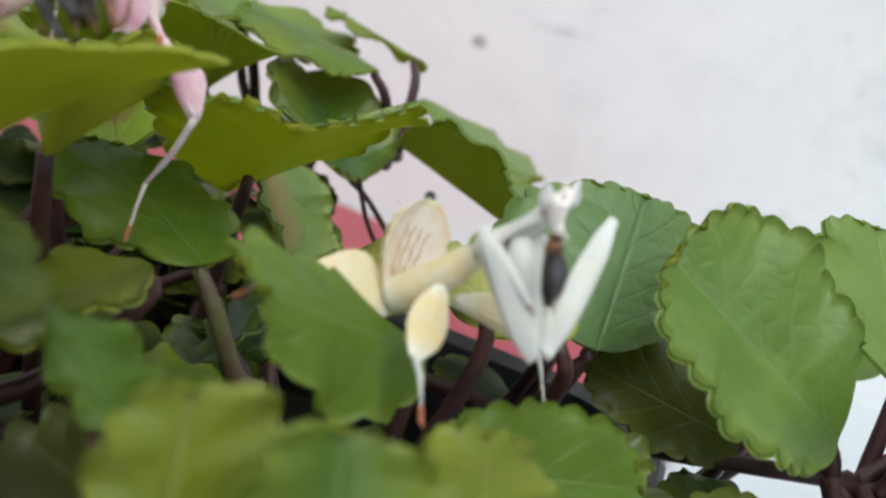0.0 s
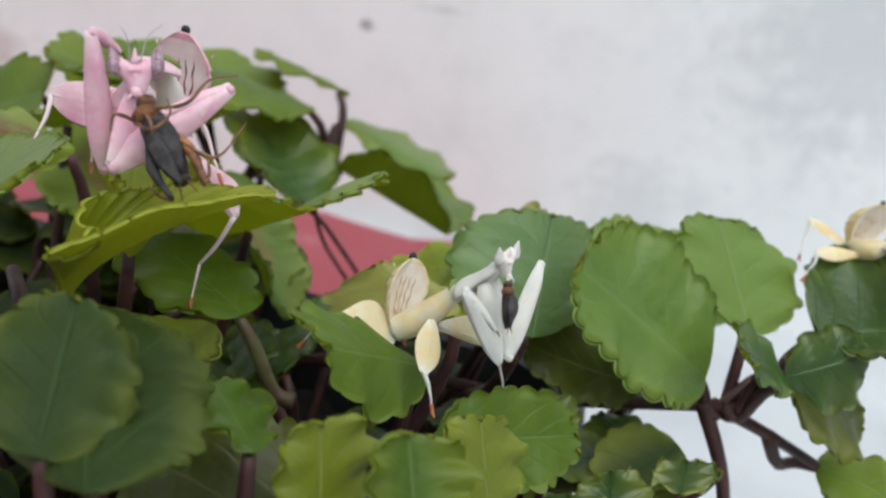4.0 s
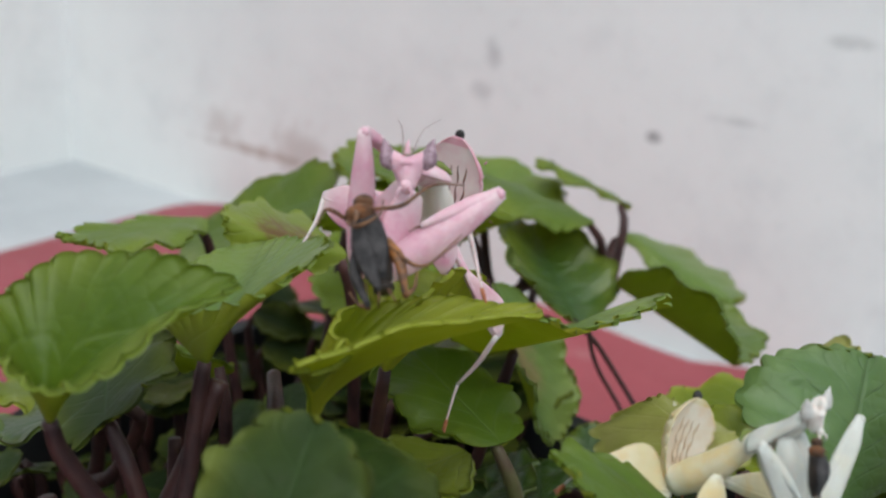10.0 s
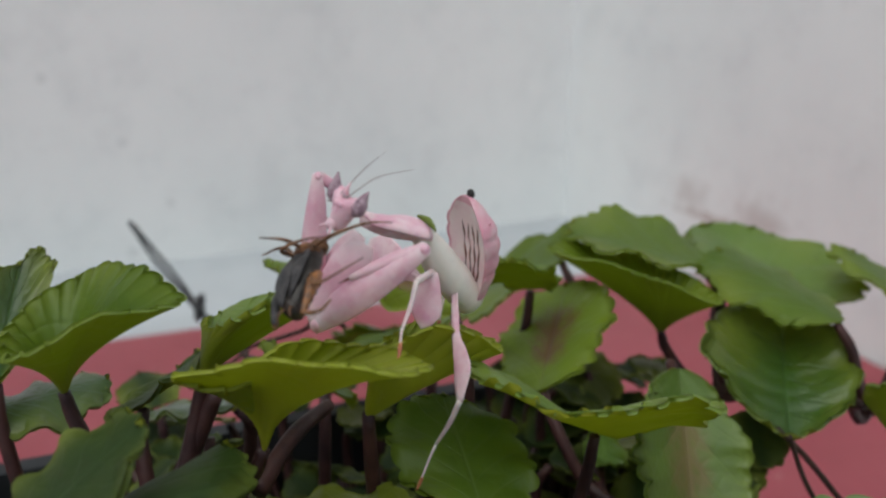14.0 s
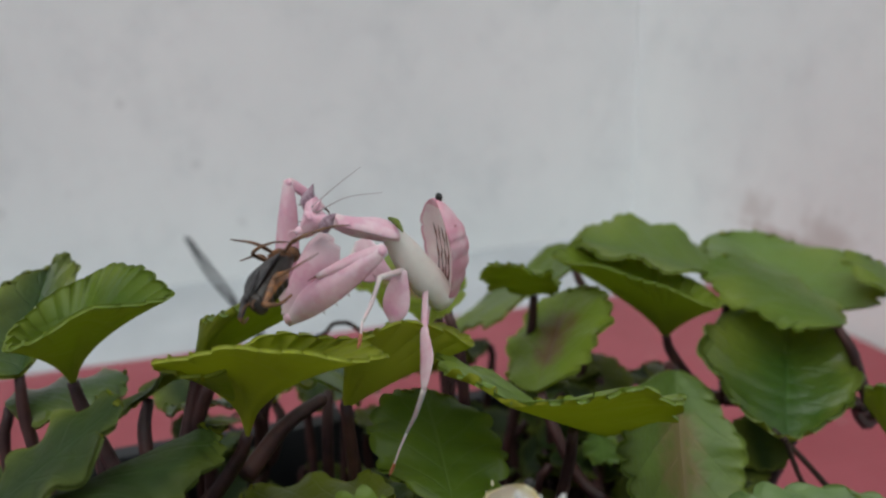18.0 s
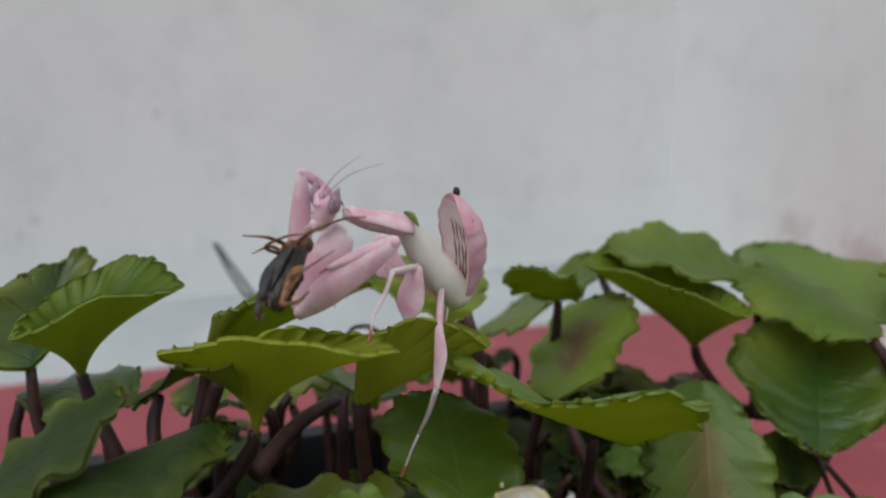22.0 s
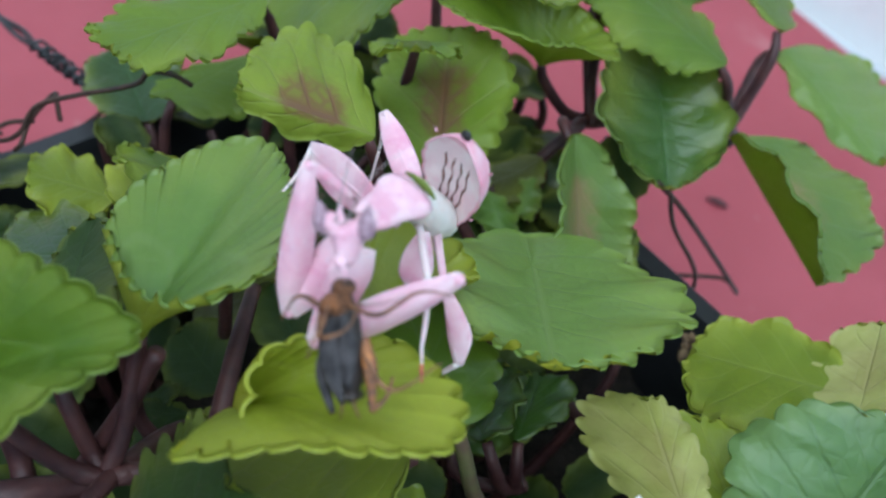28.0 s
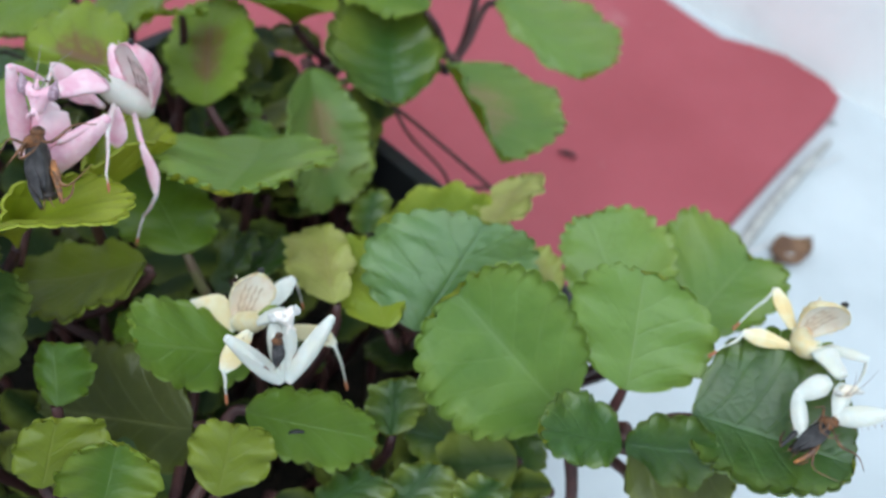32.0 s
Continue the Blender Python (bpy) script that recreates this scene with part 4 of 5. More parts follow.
def abdomen(g, base, tip, belly, half, side, face, joint, curl=0.003, line=None, back=0.66):
    """A broad petal-shaped abdomen with lines on its belly, turned up at its end."""
    base, tip, belly = np.array(base), np.array(tip), unit(belly)
    axis = unit(tip - base)
    belly = unit(belly - axis * (belly @ axis))
    wide = np.cross(axis, belly)
    size = np.linalg.norm(tip - base)
    n, seg = 40, 22
    verts, faces, index = [], [], []
    for i in range(n):
        u = i / (n - 1)
        w = half * (0.42 + 0.58 * math.sin(math.pi * min(1, u / 0.62) / 2)) if u < 0.62 else half * (0.16 + 0.84 * math.cos(math.pi / 2 * (u - 0.62) / 0.38) ** 0.8)
        w *= 1 + 0.13 * abs(math.sin(u * math.pi * 6)) ** 0.7
        c = base + axis * size * u + belly * curl * (u * u * 1.4 - 0.25 * math.sin(math.pi * u))
        for s in range(seg):
            a = 2 * math.pi * s / seg
            out, front = math.sin(a), math.cos(a)
            deep = back if front < 0 else 0.10
            verts.append(c + wide * w * out * (1 - 0.06 * abs(math.sin(u * math.pi * 6)) * abs(out)) + belly * w * (front * deep + 0.34 * abs(out) ** 3))
    for i in range(n - 1):
        for s in range(seg):
            t = (s + 1) % seg
            faces.append((i * seg + s, i * seg + t, (i + 1) * seg + t, (i + 1) * seg + s))
            mid = math.cos(2 * math.pi * (s + 0.5) / seg)
            index.append(1 if mid > 0.30 and i < 0.88 * n else 0)
    faces += [tuple(range(seg))[::-1], tuple((n - 1) * seg + s for s in range(seg))]
    index += [0, 0]
    ab = link_mesh("abdomen", verts, faces, [side, face], g, [(0.5, 0.5)] * len(verts), index)
    for k in range(5):
        for sgn in (-1, 1):
            u = 0.30 + 0.13 * k
            p = base + axis * size * u + wide * sgn * half * 0.93 + belly * half * 0.3
            tube("side_spine", [p, p + wide * sgn * 0.0004 + axis * 0.0006], [0.00025, 0.00004], side, ab, n=3, seg=5)
    for off in (-0.55, -0.2, 0.16, 0.52):
        pts = []
        for q in range(12):
            u = 0.06 + 0.68 * q / 11
            w = half * (0.5 + 0.5 * math.sin(math.pi * min(1, u / 0.62) / 2)) * 0.72
            bulge = 0.115 + 0.34 * abs(off * 0.72) ** 3
            pts.append(base + axis * size * u + belly * (curl * (u * u * 1.4 - 0.25 * math.sin(math.pi * u)) + half * bulge) + wide * (w * off + 0.00016 * math.sin(31 * u + off * 9)))
        tube("stripe", pts, [0.00012, 0.00005, 0.00020, 0.00007, 0.00022, 0.00006, 0.00020, 0.00004], line or LINE, ab, n=30, seg=5, label="thin dark brown line")
    blob("joint", base + axis * 0.0006, (half * 0.46, half * 0.30, 0.0012), (wide, belly, axis), joint, ab)
    blob("tail_tip", tip + axis * 0.0003 + belly * curl * 1.1, (0.0009, 0.0006, 0.0009), (wide, belly, axis), BLACK, ab, seg=10, label="small black knob")
    return ab


def petal(name, a, b, normal, left, right, thick, material, parent, n=22, bow=0.0, cup=0.0, label=""):
    """A flat fleshy limb from a to b that faces normal: half widths to its two sides at even steps, lens-shaped across."""
    a, b = np.array(a, float), np.array(b, float)
    axis = unit(b - a)
    nrm = unit(np.array(normal, float) - axis * (np.array(normal, float) @ axis))
    side = np.cross(axis, nrm)
    size = np.linalg.norm(b - a)
    smooth = lambda row: np.maximum(spline([(v, 0, 0) for v in row], n)[:, 0], 0.00012)
    lw, rw = smooth(left), smooth(right)
    seg, verts, faces, uvs = 14, [], [], []
    for i in range(n):
        u = i / (n - 1)
        c = a + axis * size * u + nrm * bow * 4 * u * (1 - u)
        body = thick * min(1.0, 0.35 + 3.0 * min(u, 1 - u))
        for k in range(seg):
            w = 2 * math.pi * k / seg
            out, deep = math.cos(w), math.sin(w)
            half = lw[i] if out > 0 else rw[i]
            verts.append(c + side * half * out + nrm * (min(body, half) * deep * (0.25 + 0.75 * (1 - out * out)) + cup * half * out * out))
            uvs.append((u, k / seg))
    for i in range(n - 1):
        faces += [(i * seg + k, i * seg + (k + 1) % seg, (i + 1) * seg + (k + 1) % seg, (i + 1) * seg + k) for k in range(seg)]
    faces += [tuple(range(seg))[::-1], tuple((n - 1) * seg + k for k in range(seg))]
    return link_mesh(name, verts, faces, [material], parent, uvs, label=label)


def limb_leg(g, name, points, radii, material, lobe=None, tarsus=None):
    """A walking leg: thigh, its petal lobe (its normal, and the half widths to either side), shin, foot and claw."""
    hip, knee, ankle, end = (np.array(p, float) for p in points)
    tarsus = tarsus or (BLUSH if material in (PINK, ROSE) else MILK)
    if lobe:
        normal, left, right = lobe
        leg = petal(name, hip, knee + unit(knee - hip) * 0.0004, normal, [max(w, radii) for w in left], [max(w, radii) for w in right], radii * 0.9, material, g, cup=0.10)
        tube("rib", [hip, hip * 0.5 + knee * 0.5 + unit(normal) * radii * 0.35, knee], [radii * 0.7, radii * 0.75, radii * 0.6], material, leg, n=12, seg=7)
    else:
        leg = tube(name, [hip, hip * 0.5 + knee * 0.5, knee], [radii * 0.8, radii * 0.8, radii * 0.7], material, g, n=12, seg=8)
    tube("shin", [knee, knee * 0.5 + ankle * 0.5 + np.array([0.0003, 0.0, -0.0003]), ankle], [radii * 0.62, radii * 0.52, radii * 0.34], tarsus, leg, n=10, seg=7)
    tube("tarsus", [ankle, ankle * 0.5 + end * 0.5 + np.array([0.0, 0.0, 0.0003]), end], [radii * 0.34, radii * 0.28, radii * 0.24], tarsus, leg, n=8, seg=6)
    d = unit(end - ankle)
    for sgn in (-1, 1):
        tube("claw", [end - d * 0.0004, end + d * 0.0008, end + d * 0.0017 + np.array([0.0004 * sgn, -0.0003 * sgn, 0.0])], [0.00032, 0.00036, 0.00014], FOOT, leg, n=8, seg=6, label="orange-red claw")
    return leg


def foreleg(g, shoulder, troch, knee, hold, material, inner, coxa_normal, thigh_normal, coxa_wide=0.0022, thigh_wide=0.0022, thin=0.0013):
    """A grasping leg about its shoulder: flat coxa down to the joint, broad thigh up to the knee, and the spined shin folded back on it."""
    s, t, k, h = (np.array(p, float) for p in (shoulder, troch, knee, hold))
    arm = group("foreleg", s)
    arm.parent = g
    t, k, h = t - s, k - s, h - s
    cw, tw = coxa_wide, thigh_wide
    petal("coxa", (0, 0, 0), t, coxa_normal, [cw * 0.55, cw, cw, cw * 0.8, cw * 0.5], [cw * 0.55, cw, cw, cw * 0.8, cw * 0.5], thin, inner, arm)
    blob("joint", t, (tw * 0.45, tw * 0.42, tw * 0.45), np.eye(3), inner, arm, seg=10)
    th = petal("thigh", t - unit(k - t) * tw * 0.3, k, thigh_normal, [tw * 0.45, tw * 0.85, tw, tw * 0.95, tw * 0.75, tw * 0.40], [tw * 0.5, tw, tw * 1.1, tw, tw * 0.75, tw * 0.45], thin * 1.15, material, arm, cup=0.06)
    for q in range(5):
        p = t + (k - t) * (0.30 + 0.13 * q)
        side = unit(np.cross(unit(k - t), thigh_normal))
        tube("spine", [p + side * tw * 0.9, p + side * (tw * 0.9 + 0.0008)], [0.00013, 0.00003], LINE, th, n=3, seg=4)
    blob("joint", k - unit(k - t) * tw * 0.2, (tw * 0.38, tw * 0.34, tw * 0.38), np.eye(3), inner, arm, seg=10)
    sh = petal("shin", k, h, coxa_normal, [tw * 0.38, tw * 0.5, tw * 0.42, tw * 0.18], [tw * 0.38, tw * 0.5, tw * 0.42, tw * 0.18], thin * 0.6, material, arm, n=14)
    for q in range(8):
        p = k + (h - k) * (0.25 + 0.09 * q)
        tube("spine", [p, p + unit(t - k) * 0.0009 + unit(h - k) * 0.0005], [0.00013, 0.00003], LINE, sh, n=3, seg=4)
    tube("hook", [h, h + unit(h - k) * 0.0009, h + unit(h - k) * 0.0013 + unit(t - k) * 0.0007], [0.0002, 0.00015, 0.00003], LINE, sh, n=6, seg=5)
    return arm


def mantis_head(g, at, right, face, up, material, eye, size=1.0, feelers=True):
    """A flat three-cornered head with pointed eyes, a small horn, mouthparts and two feelers, about its own middle."""
    h = group("head", at)
    h.parent = g
    right, face, up = unit(right), unit(face), unit(up)
    s = size * 0.001
    half = [(0.0, 1.25), (0.9, 1.5), (1.9, 1.95), (2.45, 1.35), (2.15, 0.3), (1.55, -0.8), (1.1, -1.9), (0.75, -2.7), (0.0, -3.1)]
    ring = half + [(-x, y) for x, y in half[-2:0:-1]]
    edge = spline([(x, y, 0) for x, y in ring + ring[:1]], 49)[:-1, :2]
    m, verts, faces, uvs = len(edge), [], [], []
    depths = [(0.0, 1.25), (0.35, 1.15), (0.65, 0.95), (0.88, 0.55), (1.0, 0.0), (0.9, -0.7), (0.62, -1.25), (0.3, -1.5), (0.0, -1.6)]
    for f, d in depths:
        for x, y in edge:
            q = np.array((x * f, (y + 0.3) * f - 0.3))
            ridge = 0.14 * math.cos(q[0] * 2.6) * (1 if d > 0 else 0)
            verts.append(s * (right * q[0] + up * q[1] + face * (d + ridge)))
            uvs.append((0.5, 0.5))
    for i in range(len(depths) - 1):
        faces += [(i * m + k, (i + 1) * m + k, (i + 1) * m + (k + 1) % m, i * m + (k + 1) % m) for k in range(m)]
    link_mesh("face", verts, faces, [material], h, uvs)
    blob("brow", s * (up * 0.2 + face * 1.15), (s * 0.85, s * 0.5, s * 0.35), (right, up, face), material, h, seg=10)
    blob("mouth", s * (up * -2.35 + face * 0.9), (s * 0.65, s * 0.75, s * 0.6), (right, up, face), material, h, seg=10, label="pale mouthparts")
    for sgn in (-1, 1):
        c = s * (right * sgn * 2.25 + up * 1.1 + face * 0.25)
        way = unit(up * 1.0 + right * sgn * 0.28 + face * 0.1)
        tube("eye", [c - way * 1.5 * s, c - way * 0.4 * s + right * sgn * 0.15 * s, c + way * 0.9 * s, c + way * 2.1 * s], [0.25 * s, 0.95 * s, 0.9 * s, 0.5 * s, 0.08 * s], eye, h, n=16, seg=11, flat=face, ratio=0.8, label="violet-grey pointed eye")
        tube("palp", [s * (right * sgn * 0.45 + up * -2.6 + face * 1.1), s * (right * sgn * 0.9 + up * -3.3 + face * 1.5), s * (right * sgn * 0.6 + up * -3.9 + face * 1.2)], [0.18 * s, 0.15 * s, 0.06 * s], material, h, n=8, seg=6)
        if feelers:
            tube("feeler", [s * (right * sgn * 0.55 + up * 1.2 + face * 0.9), s * (right * sgn * 1.2 + up * 4.6 - face * 1.6), s * (right * sgn * 2.6 + up * 7.0 - face * 5.2)], [0.00012, 0.00008, 0.00003], FEELER, h, n=12, seg=5)
    tube("horn", [s * (up * 1.2 + face * 0.7), s * (up * 2.1 + face * 0.9), s * (up * 2.9 + face * 0.7)], [0.45 * s, 0.28 * s, 0.05 * s], material, h, n=7, seg=7, label="small pale horn")
    return h


def trunk(g, points, radii, material, shield, wide, up=(0, 0, 1)):
    """Thorax, the neck shield over it and its green hind edge."""
    tube("thorax", points[:3], radii, material, g, n=16, seg=12)
    col, fore = np.array(points[2], float), np.array(points[3], float)
    axis = unit(fore - col)
    up = unit(np.array(up) - axis * (np.array(up) @ axis))
    side = np.cross(axis, up)
    verts, faces = [], []
    n, m = 10, 11
    for i in range(n):
        u = i / (n - 1)
        w = wide * (1.0 - 0.55 * u**1.6) * (1 + 0.08 * math.sin(u * 9))
        for j in range(m):
            v = 2 * j / (m - 1) - 1
            verts.append(col + (fore - col) * u + side * w * math.sin(v * 1.45) + up * w * (0.44 * math.cos(v * 1.45) - 0.05))
    for i in range(n - 1):
        for j in range(m - 1):
            faces.append((i * m + j, i * m + j + 1, (i + 1) * m + j + 1, (i + 1) * m + j))
    k0 = len(verts)
    verts += [p - up * 0.0005 for p in verts]
    faces += [tuple(k0 + x for x in f[::-1]) for f in list(faces)]
    rim = [j for j in range(m)] + [i * m + m - 1 for i in range(1, n)] + [(n - 1) * m + j for j in range(m - 2, -1, -1)] + [i * m for i in range(n - 2, 0, -1)]
    faces += [(a, a + k0, b + k0, b) for a, b in zip(rim, rim[1:] + rim[:1])]
    link_mesh("neck_shield", verts, faces, [shield], g, [(0.5 + 0.35 * (1 - (i // m) / (n - 1)), 0.5) for i in range(n * m)] * 2)
    pts = [col - axis * 0.0006 + up * 0.0002 + side * wide * 1.04 * math.sin(v) + up * wide * (0.46 * math.cos(v) - 0.05) for v in np.linspace(-0.95, 0.55, 9)]
    tube("collar", pts, [0.0002, wide * 0.12, wide * 0.19, wide * 0.12, 0.0002], COLLAR, g, n=20, seg=8, flat=axis, ratio=0.35, label="olive green collar")
    tube("neck", [col - up * wide * 0.1, fore * 0.6 + col * 0.4 - up * wide * 0.15, fore], [wide * 0.46, wide * 0.42, wide * 0.34], shield, g, n=10, seg=10)


def rel(at):
    at = np.array(at)
    return lambda *p: np.array(p) - at


# the pink one
AT_PINK = (0.0, 0.0, 0.2107)
pink = tagged(group("mantis", AT_PINK), "pink and white flower mantis eating a cricket on a leaf", "mantis")
o = rel(AT_PINK)
abdomen(pink, o(-0.0118, 0.0142, 0.2366), o(-0.0098, 0.0150, 0.2562), (0.18, -0.97, 0.10), 0.0054, ROSE, BLUSH, AMBER, curl=0.0022)
trunk(pink, [o(-0.0112, 0.0138, 0.2366), o(-0.0098, 0.0082, 0.2440), o(-0.0084, 0.0030, 0.2518), o(-0.0052, -0.0072, 0.2553)], [0.0026, 0.0033, 0.0029, 0.0018], WHITE, PINK, 0.0039, up=(0.1, 0.3, 1))
pink_head = mantis_head(pink, o(-0.0035, -0.0113, 0.2560), (1, 0, 0), (0, -1, 0), (0, 0, 1), PINK, EYE, 1.30)
pink_left = foreleg(pink, o(-0.0054, -0.0082, 0.2530), o(-0.0072, -0.0161, 0.2404), o(-0.0105, -0.0127, 0.2618), o(-0.0083, -0.0077, 0.2567), PINK, PINK, (0.5, -0.8, 0.2), (0.75, -0.6, 0.2), coxa_wide=0.0027, thigh_wide=0.0021)
pink_right = foreleg(pink, o(-0.0034, -0.0082, 0.2522), o(-0.0024, -0.0163, 0.2402), o(0.0080, -0.0022, 0.2535), o(0.0008, -0.0118, 0.2480), PINK, PINK, (0.9, -0.1, 0.3), (0.80, -0.25, 0.55), coxa_wide=0.0032, thigh_wide=0.0025)
limb_leg(pink, "hind_leg", [o(-0.0085, 0.0095, 0.2400), o(0.0061, 0.0043, 0.2276), o(0.0004, 0.0026, 0.2172), o(0.0004, 0.0, 0.2112)], 0.0008, PINK, ((0.30, -0.94, 0.15), [0.0009, 0.0006, 0.0006, 0.0009, 0.0012, 0.0004], [0.0012, 0.0008, 0.0008, 0.0026, 0.0036, 0.0008]))
limb_leg(pink, "middle_leg", [o(-0.0075, 0.0050, 0.2445), o(0.0022, -0.0016, 0.2468), o(0.0074, -0.0060, 0.2415), o(0.0088, -0.0068, 0.2396)], 0.0007, BLUSH, tarsus=BLUSH)
petal("lobe", o(-0.0060, 0.0046, 0.2450), o(-0.0036, 0.0020, 0.2362), (0.80, -0.55, 0.2), [0.0008, 0.0020, 0.0026, 0.0024, 0.0006], [0.0008, 0.0016, 0.0022, 0.0022, 0.0006], 0.0006, PINK, pink)
limb_leg(pink, "middle_leg", [o(-0.0105, 0.0040, 0.2425), o(-0.0290, 0.0016, 0.2432), o(-0.0292, -0.0022, 0.2372), o(-0.0296, -0.0044, 0.2338)], 0.0008, PINK, ((0.25, -0.93, 0.25), [0.0008, 0.0016, 0.0030, 0.0036, 0.0030, 0.0012], [0.0008, 0.0018, 0.0036, 0.0044, 0.0036, 0.0012]))
limb_leg(pink, "hind_leg", [o(-0.0120, 0.0105, 0.2395), o(-0.0323, 0.0180, 0.2402), o(-0.0330, 0.0186, 0.2310), o(-0.0325, 0.0170, 0.2245)], 0.0008, PINK, ((0.45, -0.55, 0.70), [0.0008, 0.0014, 0.0021, 0.0022, 0.0018, 0.0006], [0.0008, 0.0014, 0.0021, 0.0022, 0.0018, 0.0006]))

# the cream one
AT_CREAM = (0.0499, -0.0091, 0.2085)
cream = tagged(group("mantis", AT_CREAM), "cream-white flower mantis eating an insect on a round leaf", "mantis")
o = rel(AT_CREAM)
abdomen(cream, o(0.0386, 0.0028, 0.2148), o(0.0367, 0.0099, 0.2252), (0.58, 0.16, 0.80), 0.0048, CREAM, SHELL, AMBER, curl=0.0016, line=PALE_LINE, back=0.36)
trunk(cream, [o(0.0388, 0.0024, 0.2150), o(0.0432, 0.0032, 0.2185), o(0.0486, 0.0042, 0.2248), o(0.0545, 0.0036, 0.2312)], [0.0022, 0.0026, 0.0022, 0.0013], CREAM, MILK, 0.0033, up=(-0.5, 0, 0.8))
cream_head = mantis_head(cream, o(0.0556, 0.0036, 0.2325), (0.35, 0.93, -0.1), (0.75, -0.45, 0.10), (-0.1, 0.0, 1.0), WHITE, PALE_EYE, 1.02, False)
foreleg(cream, o(0.0528, 0.0024, 0.2282), o(0.0580, -0.0006, 0.2165), o(0.0519, -0.0080, 0.2315), o(0.0572, -0.0036, 0.2235), MILK, MILK, (0.5, -0.8, 0.3), (0.55, -0.35, 0.75), coxa_wide=0.0019, thigh_wide=0.0019)
foreleg(cream, o(0.0540, 0.0048, 0.2282), o(0.0594, 0.0008, 0.2168), o(0.0604, 0.0115, 0.2302), o(0.0588, 0.0040, 0.2235), MILK, MILK, (0.7, -0.6, 0.3), (0.85, -0.40, 0.35), coxa_wide=0.0019, thigh_wide=0.0020)
limb_leg(cream, "hind_leg", [o(0.0394, 0.0012, 0.2140), o(0.0289, -0.0031, 0.2162), o(0.0283, -0.0082, 0.2172), o(0.0278, -0.0122, 0.2168)], 0.0007, CREAM, ((0.30, -0.72, 0.62), [0.0008, 0.0036, 0.0054, 0.0050, 0.0030, 0.0006], [0.0008, 0.0034, 0.0052, 0.0048, 0.0028, 0.0006]))
limb_leg(cream, "middle_leg", [o(0.0455, 0.0010, 0.2195), o(0.0473, -0.0074, 0.2148), o(0.0492, -0.0086, 0.2118), o(0.0499, -0.0091, 0.2098)], 0.0007, CREAM, ((0.60, -0.45, 0.66), [0.0008, 0.0020, 0.0026, 0.0022, 0.0008], [0.0008, 0.0018, 0.0024, 0.0022, 0.0008]))
limb_leg(cream, "middle_leg", [o(0.0455, 0.0060, 0.2160), o(0.0536, 0.0169, 0.2092), o(0.0560, 0.0172, 0.2035), o(0.0576, 0.0170, 0.1985)], 0.0007, CREAM, ((0.35, -0.80, 0.48), [0.0006, 0.0010, 0.0012, 0.0012, 0.0004], [0.0008, 0.0026, 0.0038, 0.0040, 0.0010]))
limb_leg(cream, "hind_leg", [o(0.0395, 0.0060, 0.2145), o(0.0350, 0.0200, 0.2128), o(0.0345, 0.0215, 0.2070), o(0.0350, 0.0220, 0.2020)], 0.0007, MILK, ((0.55, -0.10, 0.80), [0.0008, 0.0018, 0.0022, 0.0020, 0.0008], [0.0008, 0.0018, 0.0022, 0.0020, 0.0008]))

# the yellow one
AT_GOLD = (0.1119, 0.0801, 0.2095)
gold = tagged(group("mantis", AT_GOLD), "yellow-white flower mantis holding a black cricket on a leaf", "mantis")
o = rel(AT_GOLD)
abdomen(gold, o(0.1228, 0.0975, 0.2150), o(0.1245, 0.1035, 0.2245), (0.75, -0.55, 0.45), 0.0048, GOLD, SHELL, AMBER, line=PALE_LINE)
trunk(gold, [o(0.1226, 0.0970, 0.2150), o(0.1255, 0.0930, 0.2165), o(0.1292, 0.0935, 0.2185), o(0.1360, 0.0905, 0.2185)], [0.0021, 0.0027, 0.0025, 0.0016], CREAM, MILK, 0.0032, up=(0.0, 0.1, 1))
gold_head = mantis_head(gold, o(0.1384, 0.0883, 0.2180), (0.6, 0.75, 0.1), (0.4, -0.5, -0.6), (0.5, -0.3, 0.75), SHELL, PALE_EYE, 0.9)
foreleg(gold, o(0.1345, 0.0890, 0.2170), o(0.1318, 0.0800, 0.2165), o(0.1386, 0.0742, 0.2125), o(0.1380, 0.0800, 0.2140), MILK, MILK, (0.3, -0.3, 0.9), (0.3, -0.3, 0.9), coxa_wide=0.0024, thigh_wide=0.0018)
foreleg(gold, o(0.1370, 0.0905, 0.2170), o(0.1405, 0.0830, 0.2150), o(0.1476, 0.0900, 0.2182), o(0.1420, 0.0850, 0.2165), MILK, MILK, (0.3, -0.3, 0.9), (0.3, -0.3, 0.9), coxa_wide=0.0020, thigh_wide=0.0022)
limb_leg(gold, "hind_leg", [o(0.1230, 0.0955, 0.2145), o(0.1120, 0.1010, 0.2180), o(0.1112, 0.0960, 0.2145), o(0.1108, 0.0905, 0.2122)], 0.0007, GOLD, ((0.45, -0.45, 0.78), [0.0007, 0.0011, 0.0017, 0.0018, 0.0006], [0.0007, 0.0011, 0.0017, 0.0018, 0.0006]))
limb_leg(gold, "middle_leg", [o(0.1240, 0.0925, 0.2150), o(0.1140, 0.0870, 0.2150), o(0.1128, 0.0830, 0.2125), o(0.1119, 0.0803, 0.2112)], 0.0007, GOLD, ((0.45, -0.45, 0.78), [0.0007, 0.0012, 0.0019, 0.0019, 0.0006], [0.0007, 0.0012, 0.0019, 0.0019, 0.0006]))
